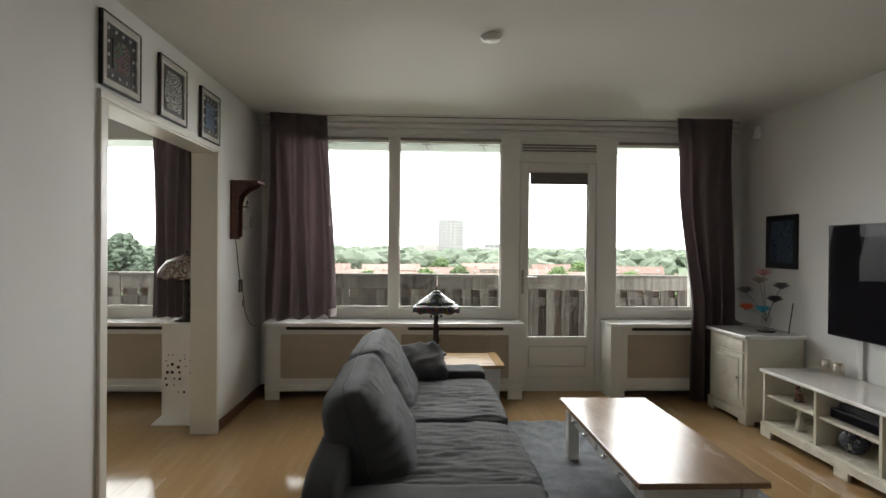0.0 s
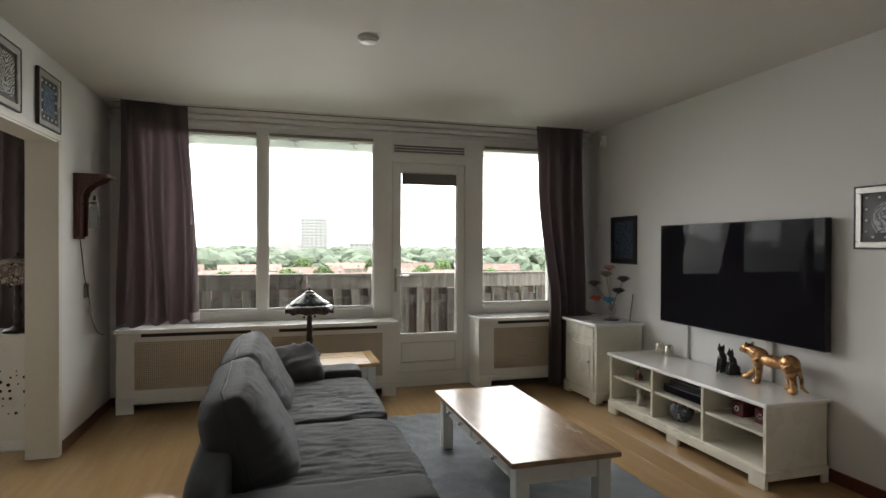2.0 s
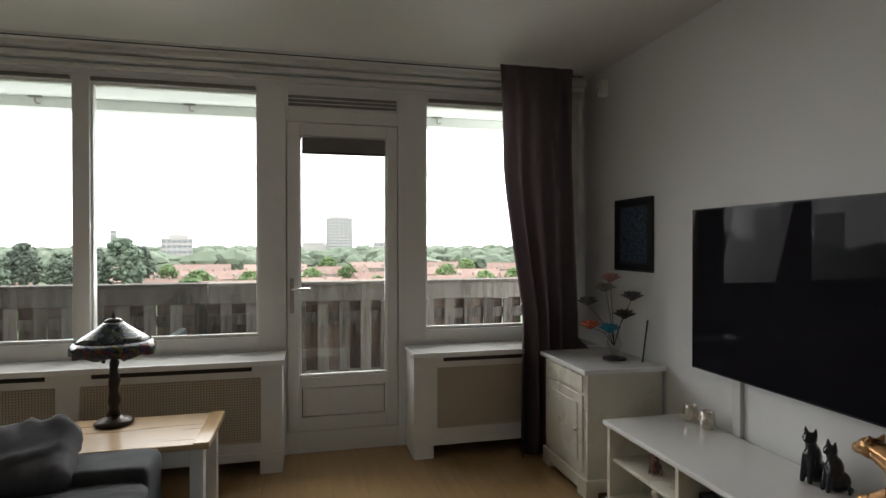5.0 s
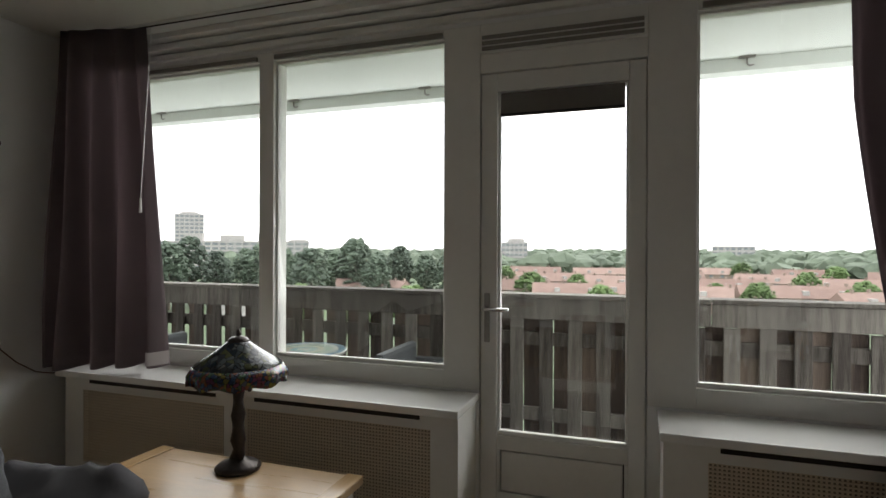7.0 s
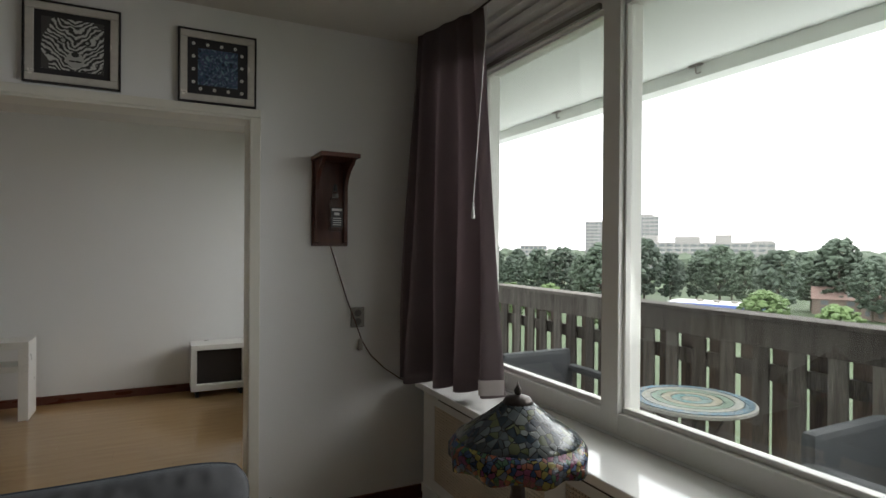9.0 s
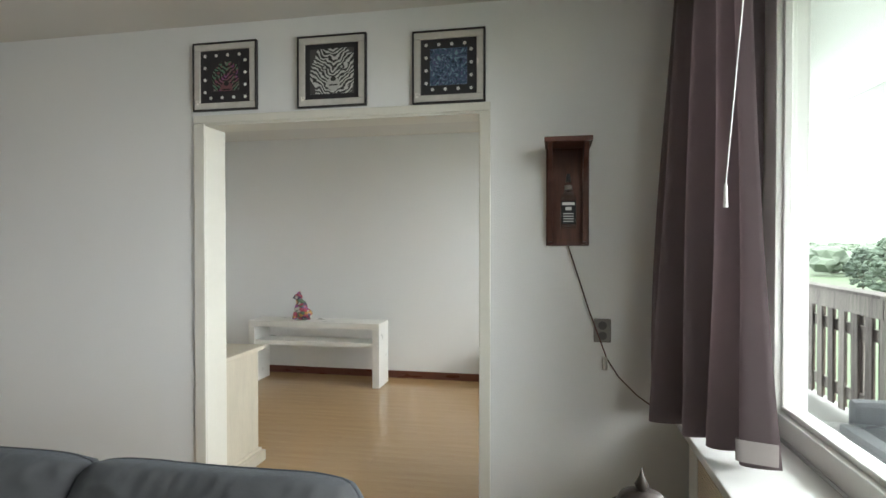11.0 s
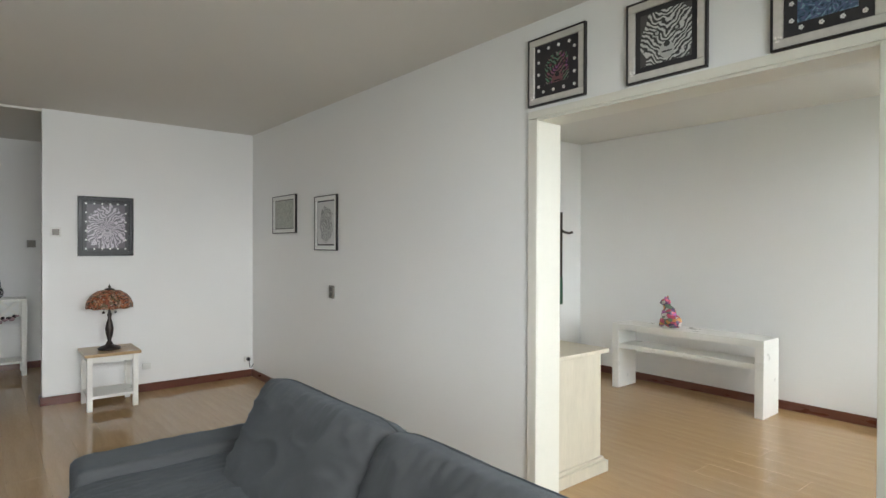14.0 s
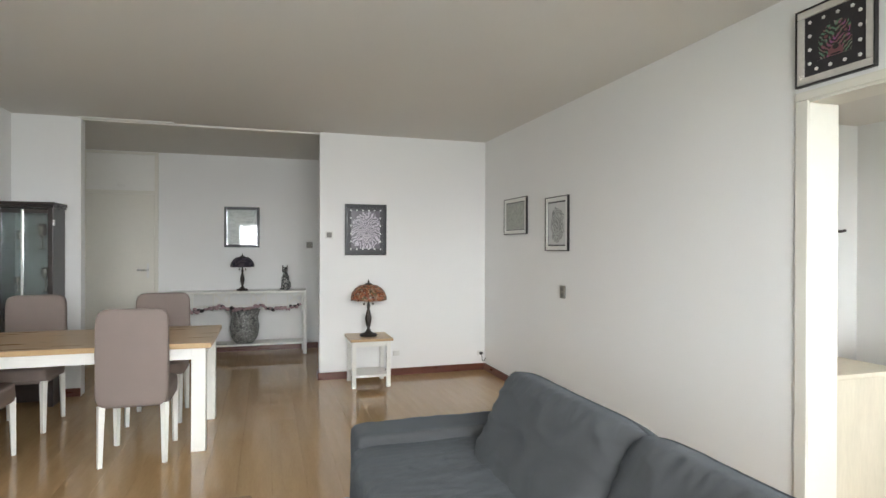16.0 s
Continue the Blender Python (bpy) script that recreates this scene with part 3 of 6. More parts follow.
for x in range(-5, 8):
    if x % 2:
        part("post", B(x + 0.33, x + 0.40, 0.09, 0.15, 0, 1.04, 0.004), WEATHER, fence)
for k in range(7):
    x0 = -5.9 + k * 1.9
    part("top_board", B(x0, x0 + 1.894, -0.02, 0.010, 0.90, 1.055, 0.005), WEATHER, fence)
    part("cap_rail", B(x0, x0 + 1.894, -0.045, 0.152, 1.058, 1.085, 0.006), WEATHER, fence)
part("rail", B(-5.9, 7.4, 0.037, 0.065, 0.70, 0.80, 0.004), WEATHER, fence)
part("rail", B(-5.9, 7.4, 0.037, 0.065, 0.14, 0.24, 0.004), WEATHER, fence)
bshape = []
for k in range(6):
    me = bpy.data.meshes.new("board")
    b_ = B(-(0.05 if k < 3 else 0.064), 0.05 if k < 3 else 0.064, -0.009, 0.009, 0.04, 0.925 - 0.012 * (k % 3), 0.004, 1)
    for v in b_.verts:
        v.co.x += 0.004 * math.sin(7 * v.co.z + 2 * k)
    b_.to_mesh(me)
    b_.free()
    me.materials.append(WEATHER if k < 3 else WEATHER_B)
    bshape.append(me)
x = -5.85
k = 0
while x < 7.35:
    inner = k % 2 == 0
    b_ = new("board", bshape[rnd.randrange(3) + (0 if inner else 3)])
    b_.parent = fence
    b_.matrix_basis = pose(x, (0.022 if inner else 0.076) + rnd.uniform(-0.002, 0.002), rnd.uniform(-0.015, 0.01), rnd.uniform(-0.5, 0.5), rnd.uniform(-0.4, 0.4), 0)
    x += 0.099 + rnd.uniform(-0.004, 0.013)
    k += 1

# bistro set on the balcony
bt = thing("bistro_table", "round balcony table with turquoise mosaic top", "table", (0.93, 5.86, -0.05))
part("tabletop", lathe(bmesh.new(), [(0.0, 0.685), (0.29, 0.685), (0.30, 0.69), (0.30, 0.703), (0.292, 0.706), (0.0, 0.706)], 48), mat("grey_grout", (0.3, 0.3, 0.27), 0.6), bt)
MC = [(0.34, 0.35, 0.28), (0.10, 0.27, 0.27), (0.36, 0.34, 0.24), (0.16, 0.28, 0.2), (0.33, 0.35, 0.3), (0.05, 0.17, 0.26)]
for k in range(6):
    r0, r1 = 0.004 + k * 0.048, 0.046 + k * 0.048
    c_ = MC[k]
    part("mosaic_ring", lathe(bmesh.new(), [(r0, 0.7065), (r0, 0.710), (r1, 0.710), (r1, 0.7065)], 48), mosaic("mosaic_ring_tiles", [c_, tuple(0.75 * q for q in c_), tuple(min(0.5, 1.2 * q) for q in c_)], 75, 0.25, (0.3, 0.3, 0.27), 0.06), bt)
for a in range(3):
    c_, s_ = math.cos(a * 2.09), math.sin(a * 2.09)
    part("leg", tube(bmesh.new(), [(0.2 * c_, 0.2 * s_, 0.69), (0.05 * c_, 0.05 * s_, 0.4), (0.24 * c_, 0.24 * s_, 0.0)], 0.011, 6), BRONZE, bt)
for loc, rz in (((-0.15, 5.9, -0.05), 90), ((1.82, 6.12, -0.05), 90)):
    ac = thing("lounge_chair", "dark grey woven balcony armchair", "armchair", loc, rz, "balcony armchairs")
    part("seat", B(-0.28, 0.28, -0.28, 0.28, 0.30, 0.38, 0.03), RATTAN, ac)
    part("backrest", B(-0.30, 0.30, 0.26, 0.33, 0.30, 0.72, 0.03), RATTAN, ac)
    for s_ in (-1, 1):
        part("armrest", B(s_ * 0.31 - 0.04, s_ * 0.31 + 0.04, -0.28, 0.30, 0.55, 0.60, 0.02), RATTAN, ac)
        for y in (-0.24, 0.28):
            part("leg", C((s_ * 0.3, y, 0), (s_ * 0.3, y, 0.56), 0.018), RATTAN, ac)

GZ = -21.0
ground = mesh_thing("ground", B(-4000, 4000, 30, 4500, GZ - 1, GZ), mat("park_grass", (0.06, 0.09, 0.04), 0.95, var=0.4, scale=0.02, grain=0.2, bump=0), "green parkland around the town", "ground", "structure")
LEAF = [mat("foliage_dark", (0.05, 0.074, 0.056), 0.8, var=0.45, scale=0.25, grain=1.2, bump=0.6, rand=0.3, col2=(0.10, 0.138, 0.092)),
        mat("foliage_light", (0.07, 0.12, 0.035), 0.8, var=0.4, scale=0.25, grain=1.2, bump=0.6, rand=0.3, col2=(0.13, 0.2, 0.07))]
BARK = mat("bark", (0.10, 0.08, 0.06), 0.9)


def tree_proto(seed, hgt, wid, leaf, n=300):
    rn = random.Random(seed)
    bm = bmesh.new()
    for k in range(n):
        t_ = rn.random() ** 0.8
        a = rn.uniform(0, 6.283)
        rad = wid * (math.sin(math.pi * (0.12 + 0.83 * t_)) ** 0.7) * rn.uniform(0.45, 1.0)
        c = Vector((rad * math.cos(a), rad * math.sin(a), hgt * (0.16 + 0.80 * t_)))
        r = wid * rn.uniform(0.06, 0.17)
        res = bmesh.ops.create_icosphere(bm, subdivisions=1, radius=r, matrix=Matrix.LocRotScale(c, None, (1, 1, 0.8)))
        for v in res["verts"]:
            v.co += (v.co - c) * (noise.noise(v.co * (1.9 / r) + Vector((seed, k, 0))) * 1.1)
    crown = bpy.data.meshes.new("crown")
    bm.to_mesh(crown)
    bm.free()
    crown.materials.append(leaf)
    bm = cyl(bmesh.new(), (0, 0, 0), (0, 0, hgt * 0.55), wid * 0.07, wid * 0.03, 8)
    for k in range(4):
        a = k * 1.6
        cyl(bm, (0, 0, hgt * 0.25), (wid * 0.5 * math.cos(a), wid * 0.5 * math.sin(a), hgt * 0.5), wid * 0.03, wid * 0.012, 6)
    trunk = bpy.data.meshes.new("trunk")
    bm.to_mesh(trunk)
    bm.free()
    trunk.materials.append(BARK)
    return crown, trunk


protos = {"dark": [tree_proto(s, 22.5, 6.4, LEAF[0], 420) for s in range(4)], "light": [tree_proto(20 + s, 10, 4.5, LEAF[1], 320) for s in range(3)]}


def plant_tree(az, dist, kind, size, rn, label, group):
    a = radians(az)
    th = thing("tree", label, "tree", (2 + dist * math.sin(a), 2 + dist * math.cos(a), GZ), rn.uniform(0, 360), group)
    cr, tk = rn.choice(protos[kind])
    for nm, me in (("crown", cr), ("trunk", tk)):
        o = new(nm, me)
        o.parent = th
    th.scale = (size * rn.uniform(0.9, 1.15), size * rn.uniform(0.9, 1.15), size)


rn = random.Random(11)
az = -62.0
while az < -14:
    plant_tree(az, rn.uniform(218, 250), "dark", rn.uniform(0.88, 1.22), rn, "tall dark green broadleaf tree in a row", "row of tall trees")
    az += rn.uniform(1.7, 3.0)
az = -64.0
while az < -12:
    plant_tree(az, rn.uniform(270, 330), "dark", rn.uniform(0.85, 1.0), rn, "tall dark green broadleaf tree in a row", "row of tall trees")
    az += rn.uniform(2.2, 3.6)
for az, d, s in ((-52, 175, 1.15), (-47, 160, 0.9), (-33, 165, 1.2), (-27.5, 150, 1.05), (-22, 150, 1.25), (-16, 170, 0.9), (-56, 170, 1.2), (-10, 230, 1.3), (-5.5, 260, 1.1), (-3, 200, 1.0),
                 (0.5, 260, 1.2), (4, 300, 1.2), (7, 230, 1.0), (10.5, 210, 1.15), (14, 280, 1.3), (18, 230, 1.2), (21, 260, 1.2), (25, 220, 1.1), (30, 250, 1.2), (-12.5, 300, 1.3), (2, 400, 1.4), (9, 400, 1.4), (16, 380, 1.3)):
    plant_tree(az, d, "light", s, rn, "lighter green rounded tree among the houses", "garden trees")
# far woods up to the horizon
bm = bmesh.new()
bmesh.ops.create_icosphere(bm, subdivisions=2, radius=1.0)
base_v = np.array([v.co[:] for v in bm.verts])
base_f = np.array([[v.index for v in f.verts] for f in bm.faces])
bm.free()
gen = np.random.RandomState(5)
allv, allf = [], []
for k in range(1500):
    a = radians(gen.uniform(-68, 45))
    d = 430 + 1600 * gen.rand() ** 1.6
    r = gen.uniform(3.5, 7) * (1 + d / 2400)
    bump_ = 1 + 0.5 * (gen.rand(len(base_v), 1) - 0.5)
    v = base_v * bump_ * r * np.array([1.5, 1.2, 0.95]) + np.array([d * math.sin(a), d * math.cos(a), GZ + gen.uniform(4, 13)])
    allf.append(base_f + len(base_v) * k)
    allv.append(v)
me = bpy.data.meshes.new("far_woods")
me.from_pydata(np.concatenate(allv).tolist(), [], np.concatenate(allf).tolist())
# paler than the near foliage: distance haze is mixed into the base colour
me.materials.append(mat("far_foliage_hazed", (0.075, 0.105, 0.07), 0.9, var=0.45, scale=0.02, grain=0.2, bump=0, col2=(0.16, 0.20, 0.14)))
tagged(new("far_woods", me), "green woods towards the horizon, with haze in their colour", "woods", kind="stuff")

ROOF = mat("red_roof_tiles", (0.2, 0.12, 0.1), 0.85, var=0.2, scale=0.3, grain=6, bump=0.3, rand=0.4, col2=(0.29, 0.2, 0.17))
BRICK = mat("pale_brick", (0.26, 0.2, 0.165), 0.9, var=0.15, scale=0.5, grain=8, bump=0.1, rand=0.4)
FACADE = mat("pale_concrete_facade", (0.35, 0.335, 0.32), 0.9, var=0.08, scale=0.1, grain=2, bump=0)
WINDARK = mat("dark_window_band", (0.17, 0.19, 0.20), 0.2, var=0.2)


def house_row(az, dist, length, rz, grp="terraced houses"):
    a = radians(az)
    th = thing("terraced_house", "brick terrace with a red tiled gable roof", "house", (2 + dist * math.sin(a), 2 + dist * math.cos(a), GZ), rz, grp)
    L, D, H, R = length / 2, 4.5, 5.5, 9.5
    part("wall", B(-L, L, -D, D, 0, H), BRICK, th)
    bm = bmesh.new()
    vs = [bm.verts.new(p) for p in ((-L - 0.3, -D - 0.4, H - 0.2), (L + 0.3, -D - 0.4, H - 0.2), (L + 0.3, D + 0.4, H - 0.2), (-L - 0.3, D + 0.4, H - 0.2), (-L - 0.3, 0, R), (L + 0.3, 0, R))]
    for f in ((0, 1, 5, 4), (2, 3, 4, 5), (0, 4, 3), (1, 2, 5), (3, 2, 1, 0)):
        bm.faces.new([vs[i] for i in f])
    part("roof", bm, ROOF, th)
    n = int(length / 6)
    for i in range(n):
        x = -L + (i + 0.5) * length / n
        part("chimney", B(x - 0.4 + 2, x + 0.4 + 2, -0.4, 0.4, R - 0.8, R + 0.9), BRICK, th)
        for z in (1.0, 3.4):
            part("window", B(x - 1.1, x + 1.1, -D - 0.06, -D + 0.02, z, z + 1.5), WINDARK, th)
        if i % 2:
            part("dormer", B(x - 1.0, x + 1.0, -D + 0.6, -1.2, H + 0.6, H + 2.3), FACADE, th)


for az, d, L, rz in ((-14, 300, 36, 20), (-11.5, 235, 30, -15), (-8, 300, 30, 35), (-6.5, 215, 24, 5), (-2, 280, 30, -25), (-0.5, 225, 30, 10), (3, 340, 36, 15), (4.5, 215, 30, -10), (8, 270, 36, 25),
                     (11, 330, 30, -30), (13, 235, 36, 8), (16.5, 300, 30, -12), (19, 215, 30, 30), (23, 280, 36, 0), (27, 240, 36, -20), (-27, 240, 22, 30), (-24, 225, 18, -30), (-18, 380, 36, 10), (-10, 400, 40, 0), (-3, 390, 40, 12), (7, 420, 40, -8), (14, 420, 40, 5), (21, 400, 40, -15), (32, 260, 40, 10)):
    house_row(az, d, L, rz)


def flat_block(name, label, az, dist, w, hgt, depth, storeys, cols, rz=None, extra=()):
    a = radians(az)
    th = thing(name, label, "apartment block", (2 + dist * math.sin(a), 2 + dist * math.cos(a), GZ), -az if rz is None else rz)
    body = part("wall", B(-w / 2, w / 2, 0, depth, 0, hgt), FACADE, th)
    part("roof", B(-w / 2 - 0.3, w / 2 + 0.3, -0.3, depth + 0.3, hgt, hgt + 0.8), FACADE, th)
    sh, cw = hgt / storeys, w / cols
    for s_ in range(storeys):
        for c_ in range(cols):
            x = -w / 2 + (c_ + 0.5) * cw
            part("window", B(x - cw * 0.36, x + cw * 0.36, -0.25, 0.05, s_ * sh + sh * 0.35, s_ * sh + sh * 0.85), WINDARK, body)
    for e in extra:
        part("roof_house", B(*e), FACADE, th)


flat_block("tower_block", "tall pale apartment tower above the trees", 3.1, 700, 32, 54, 20, 15, 6, extra=((-12, 12, 4, 16, 54.8, 57), (-44, -17, 2, 14, 0, 25)))
flat_block("apartment_block", "long pale apartment block behind the trees", -39.4, 430, 104, 26, 14, 8, 20, 34, extra=((-34, -22, 2, 12, 26.8, 32), (-10, 6, 2, 12, 26.8, 31), (16, 26, 2, 12, 26.8, 32), (38, 51, 0, 12, 26.8, 28)))
flat_block("round_tower", "grey glazed office tower", -43.4, 600, 26, 54, 22, 14, 6, extra=((-8, 8, 4, 16, 54.8, 57),))
flat_block("tower_block", "pale slim apartment tower", -47.9, 620, 23, 50, 14, 14, 5)
flat_block("office_block", "low pale office block", -11.8, 520, 24, 27, 16, 6, 6, extra=((-6, 9, 3, 11, 27.8, 31),))
flat_block("office_block", "low pale apartment block among the trees", 8.3, 560, 34, 24, 14, 6, 7)
flat_block("office_block", "low pale block among the trees", -54.0, 560, 26, 24, 14, 6, 6)
flat_block("church_tower", "slender far brick tower", -16.9, 900, 8, 42, 7, 8, 1)
fr_ = thing("flat_roof_hall", "low hall with a white flat roof and blue fascia", "hall", (2 + 196 * math.sin(radians(-36.8)), 2 + 196 * math.cos(radians(-36.8)), GZ), 25)
part("wall", B(-13, 13, -6, 6, 0, 4.6), FACADE, fr_)
part("fascia", B(-13.4, 13.4, -6.4, 6.4, 4.6, 5.5, 0.1), mat("blue_fascia", (0.1, 0.16, 0.45), 0.5), fr_, "blue fascia band")
part("roof", B(-13.2, 13.2, -6.2, 6.2, 5.5, 5.7), mat("white_roofing", (0.7, 0.7, 0.68), 0.7), fr_, "white roofing")
for x in (-5, 0, 5):
    part("skylight", B(x - 0.8, x + 0.8, -1, 1, 5.7, 6.4, 0.1), GREYPL, fr_)

# ---- living room: sofa ----
sofa = thing("sofa", "slate grey two-seat fabric sofa with loose cushions", "sofa", (1.08, 1.55, 0))
part("base", soft((0.44, 1.15, 0.19), (0.43, 1.13, 0.13), 10, 12, 0.004), FABRIC, sofa, "", True)
for y0 in (0.11, 2.19):
    part("armrest", soft((0.45, y0, 0.27), (0.42, 0.115, 0.235), 16, 18, 0.005, 6), FABRIC, sofa, "", True)
part("back_frame", soft((0.07, 1.15, 0.33), (0.07, 1.14, 0.27), 9, 14, 0.004), FABRIC, sofa, "", True)
for y0 in (0.645, 1.615):
    part("seat_cushion", soft((0.54, y0, 0.375), (0.355, 0.475, 0.085), 9, 70, 0.0075, 8.5, (0.42, 2.3, 1)), FABRIC, sofa, "wrinkled seat cushion", True)
for k, (y0, hw) in enumerate(((0.815, 0.475), (1.69, 0.445))):
    bmc, seam = pillow(0.20, hw, 0.25, Matrix.Translation((0.165, y0, 0.565)) @ Euler((radians(-1 + 2 * k), radians(-19), radians(2 - 4 * k))).to_matrix().to_4x4(), 3 + k, 56, 0.36, 0.008, 0.45)
    part("back_cushion", bmc, FABRIC, sofa, "plump back cushion", True)
    part("piping", tube(bmesh.new(), seam, 0.005, 5), PIPING, sofa)
for y0 in (0.06, 2.24):
    for x in (0.07, 0.82):
        part("foot", C((x, y0, 0), (x, y0, 0.07), 0.02, 0.028), BLACK, sofa)
ax = Vector((0.10, -0.48, 0.87)).normalized()
ay = Vector((0.98, 0.18, 0.0)).normalized()
az_ = ax.cross(ay).normalized()
bmc, seam = pillow(0.085, 0.26, 0.18, Matrix((( ax.x, ay.x, az_.x, 1.42), (ax.y, ay.y, az_.y, 3.69), (ax.z, ay.z, az_.z, 0.53), (0, 0, 0, 1))), 9, 18, 0.5, 0.02)
pil = mesh_thing("throw_pillow", bmc, FABRIC_D, "dark charcoal throw pillow leaning on the sofa arm", "pillow", smooth=True)

# rug
bm = bmesh.new()
bmesh.ops.create_grid(bm, x_segments=80, y_segments=110, size=0.5, matrix=Matrix.LocRotScale((2.66, 2.67, 0.012), None, (1.48, 2.72, 1)))
for v in bm.verts:
    v.co.z += 0.010 * noise.noise(v.co * 9) + 0.008 * noise.noise(v.co * 31)
    v.co.x += 0.012 * noise.noise(v.co * 13)
    v.co.y += 0.012 * noise.noise(v.co * 13 + Vector((5, 0, 0)))
r = bmesh.ops.extrude_face_region(bm, geom=bm.faces[:])
for v in [g_ for g_ in r["geom"] if isinstance(g_, bmesh.types.BMVert)]:
    v.co.z += 0.016
rug = mesh_thing("rug", bm, RUG, "grey-blue shaggy rug under the coffee table", "rug", smooth=True)


def knob(parent, loc, r=0.012, axis=(-1, 0, 0)):
    p = Vector(loc)
    a = Vector(axis)
    part("knob", ball(cyl(bmesh.new(), p, p + a * 0.015, r * 0.5), p + a * 0.022, r), CHROME, parent, "small metal knob", True)


# coffee table
ct = thing("coffee_table", "white coffee table with a polished brown wooden top", "coffee table", (2.40, 2.0, 0.0))
part("tabletop", B(0, 0.57, 0, 1.335, 0.371, 0.397, 0.006), BROWN_TOP, ct, "polished brown wooden top")
bm = bmesh.new()
for a in ((0.05, 0.07, 0.06, 1.275), (0.50, 0.52, 0.06, 1.275), (0.07, 0.50, 0.05, 0.07), (0.07, 0.50, 1.265, 1.285)):
    box(bm, *a, 0.272, 0.371)
part("apron", bm, WHITE, ct)
for x in (0.035, 0.465):
    for y in (0.035, 1.23):
        part("leg", B(x, x + 0.07, y, y + 0.07, 0.012, 0.371, 0.005), WHITE, ct)
for y in (0.15, 0.70):
    d = part("drawer", B(0.04, 0.052, y, y + 0.48, 0.282, 0.362, 0.004), WHITE, ct)
    for yy in (y + 0.13, y + 0.35):
        knob(d, (0.04, yy, 0.322))

# end table
et = thing("end_table", "white side table with an oak top behind the sofa", "side table", (1.13, 3.93, 0))
part("tabletop", B(0, 1.0, 0, 0.5, 0.452, 0.48, 0.006), OAKX, et, "oak top with a framed edge")
for a in ((0.0, 0.07, 0, 0.5), (0.93, 1.0, 0, 0.5)):
    part("breadboard_end", B(a[0], a[1], a[2], a[3], 0.4815, 0.485, 0.002), OAKTOP, et)
bm = bmesh.new()
for a in ((0.05, 0.07, 0.05, 0.45), (0.93, 0.95, 0.05, 0.45), (0.07, 0.93, 0.04, 0.06), (0.07, 0.93, 0.44, 0.46)):
    box(bm, *a, 0.37, 0.452)
part("apron", bm, WHITE, et)
for x in (0.03, 0.91):
    for y in (0.03, 0.41):
        part("leg", B(x, x + 0.06, y, y + 0.06, 0, 0.452, 0.004), WHITE, et)


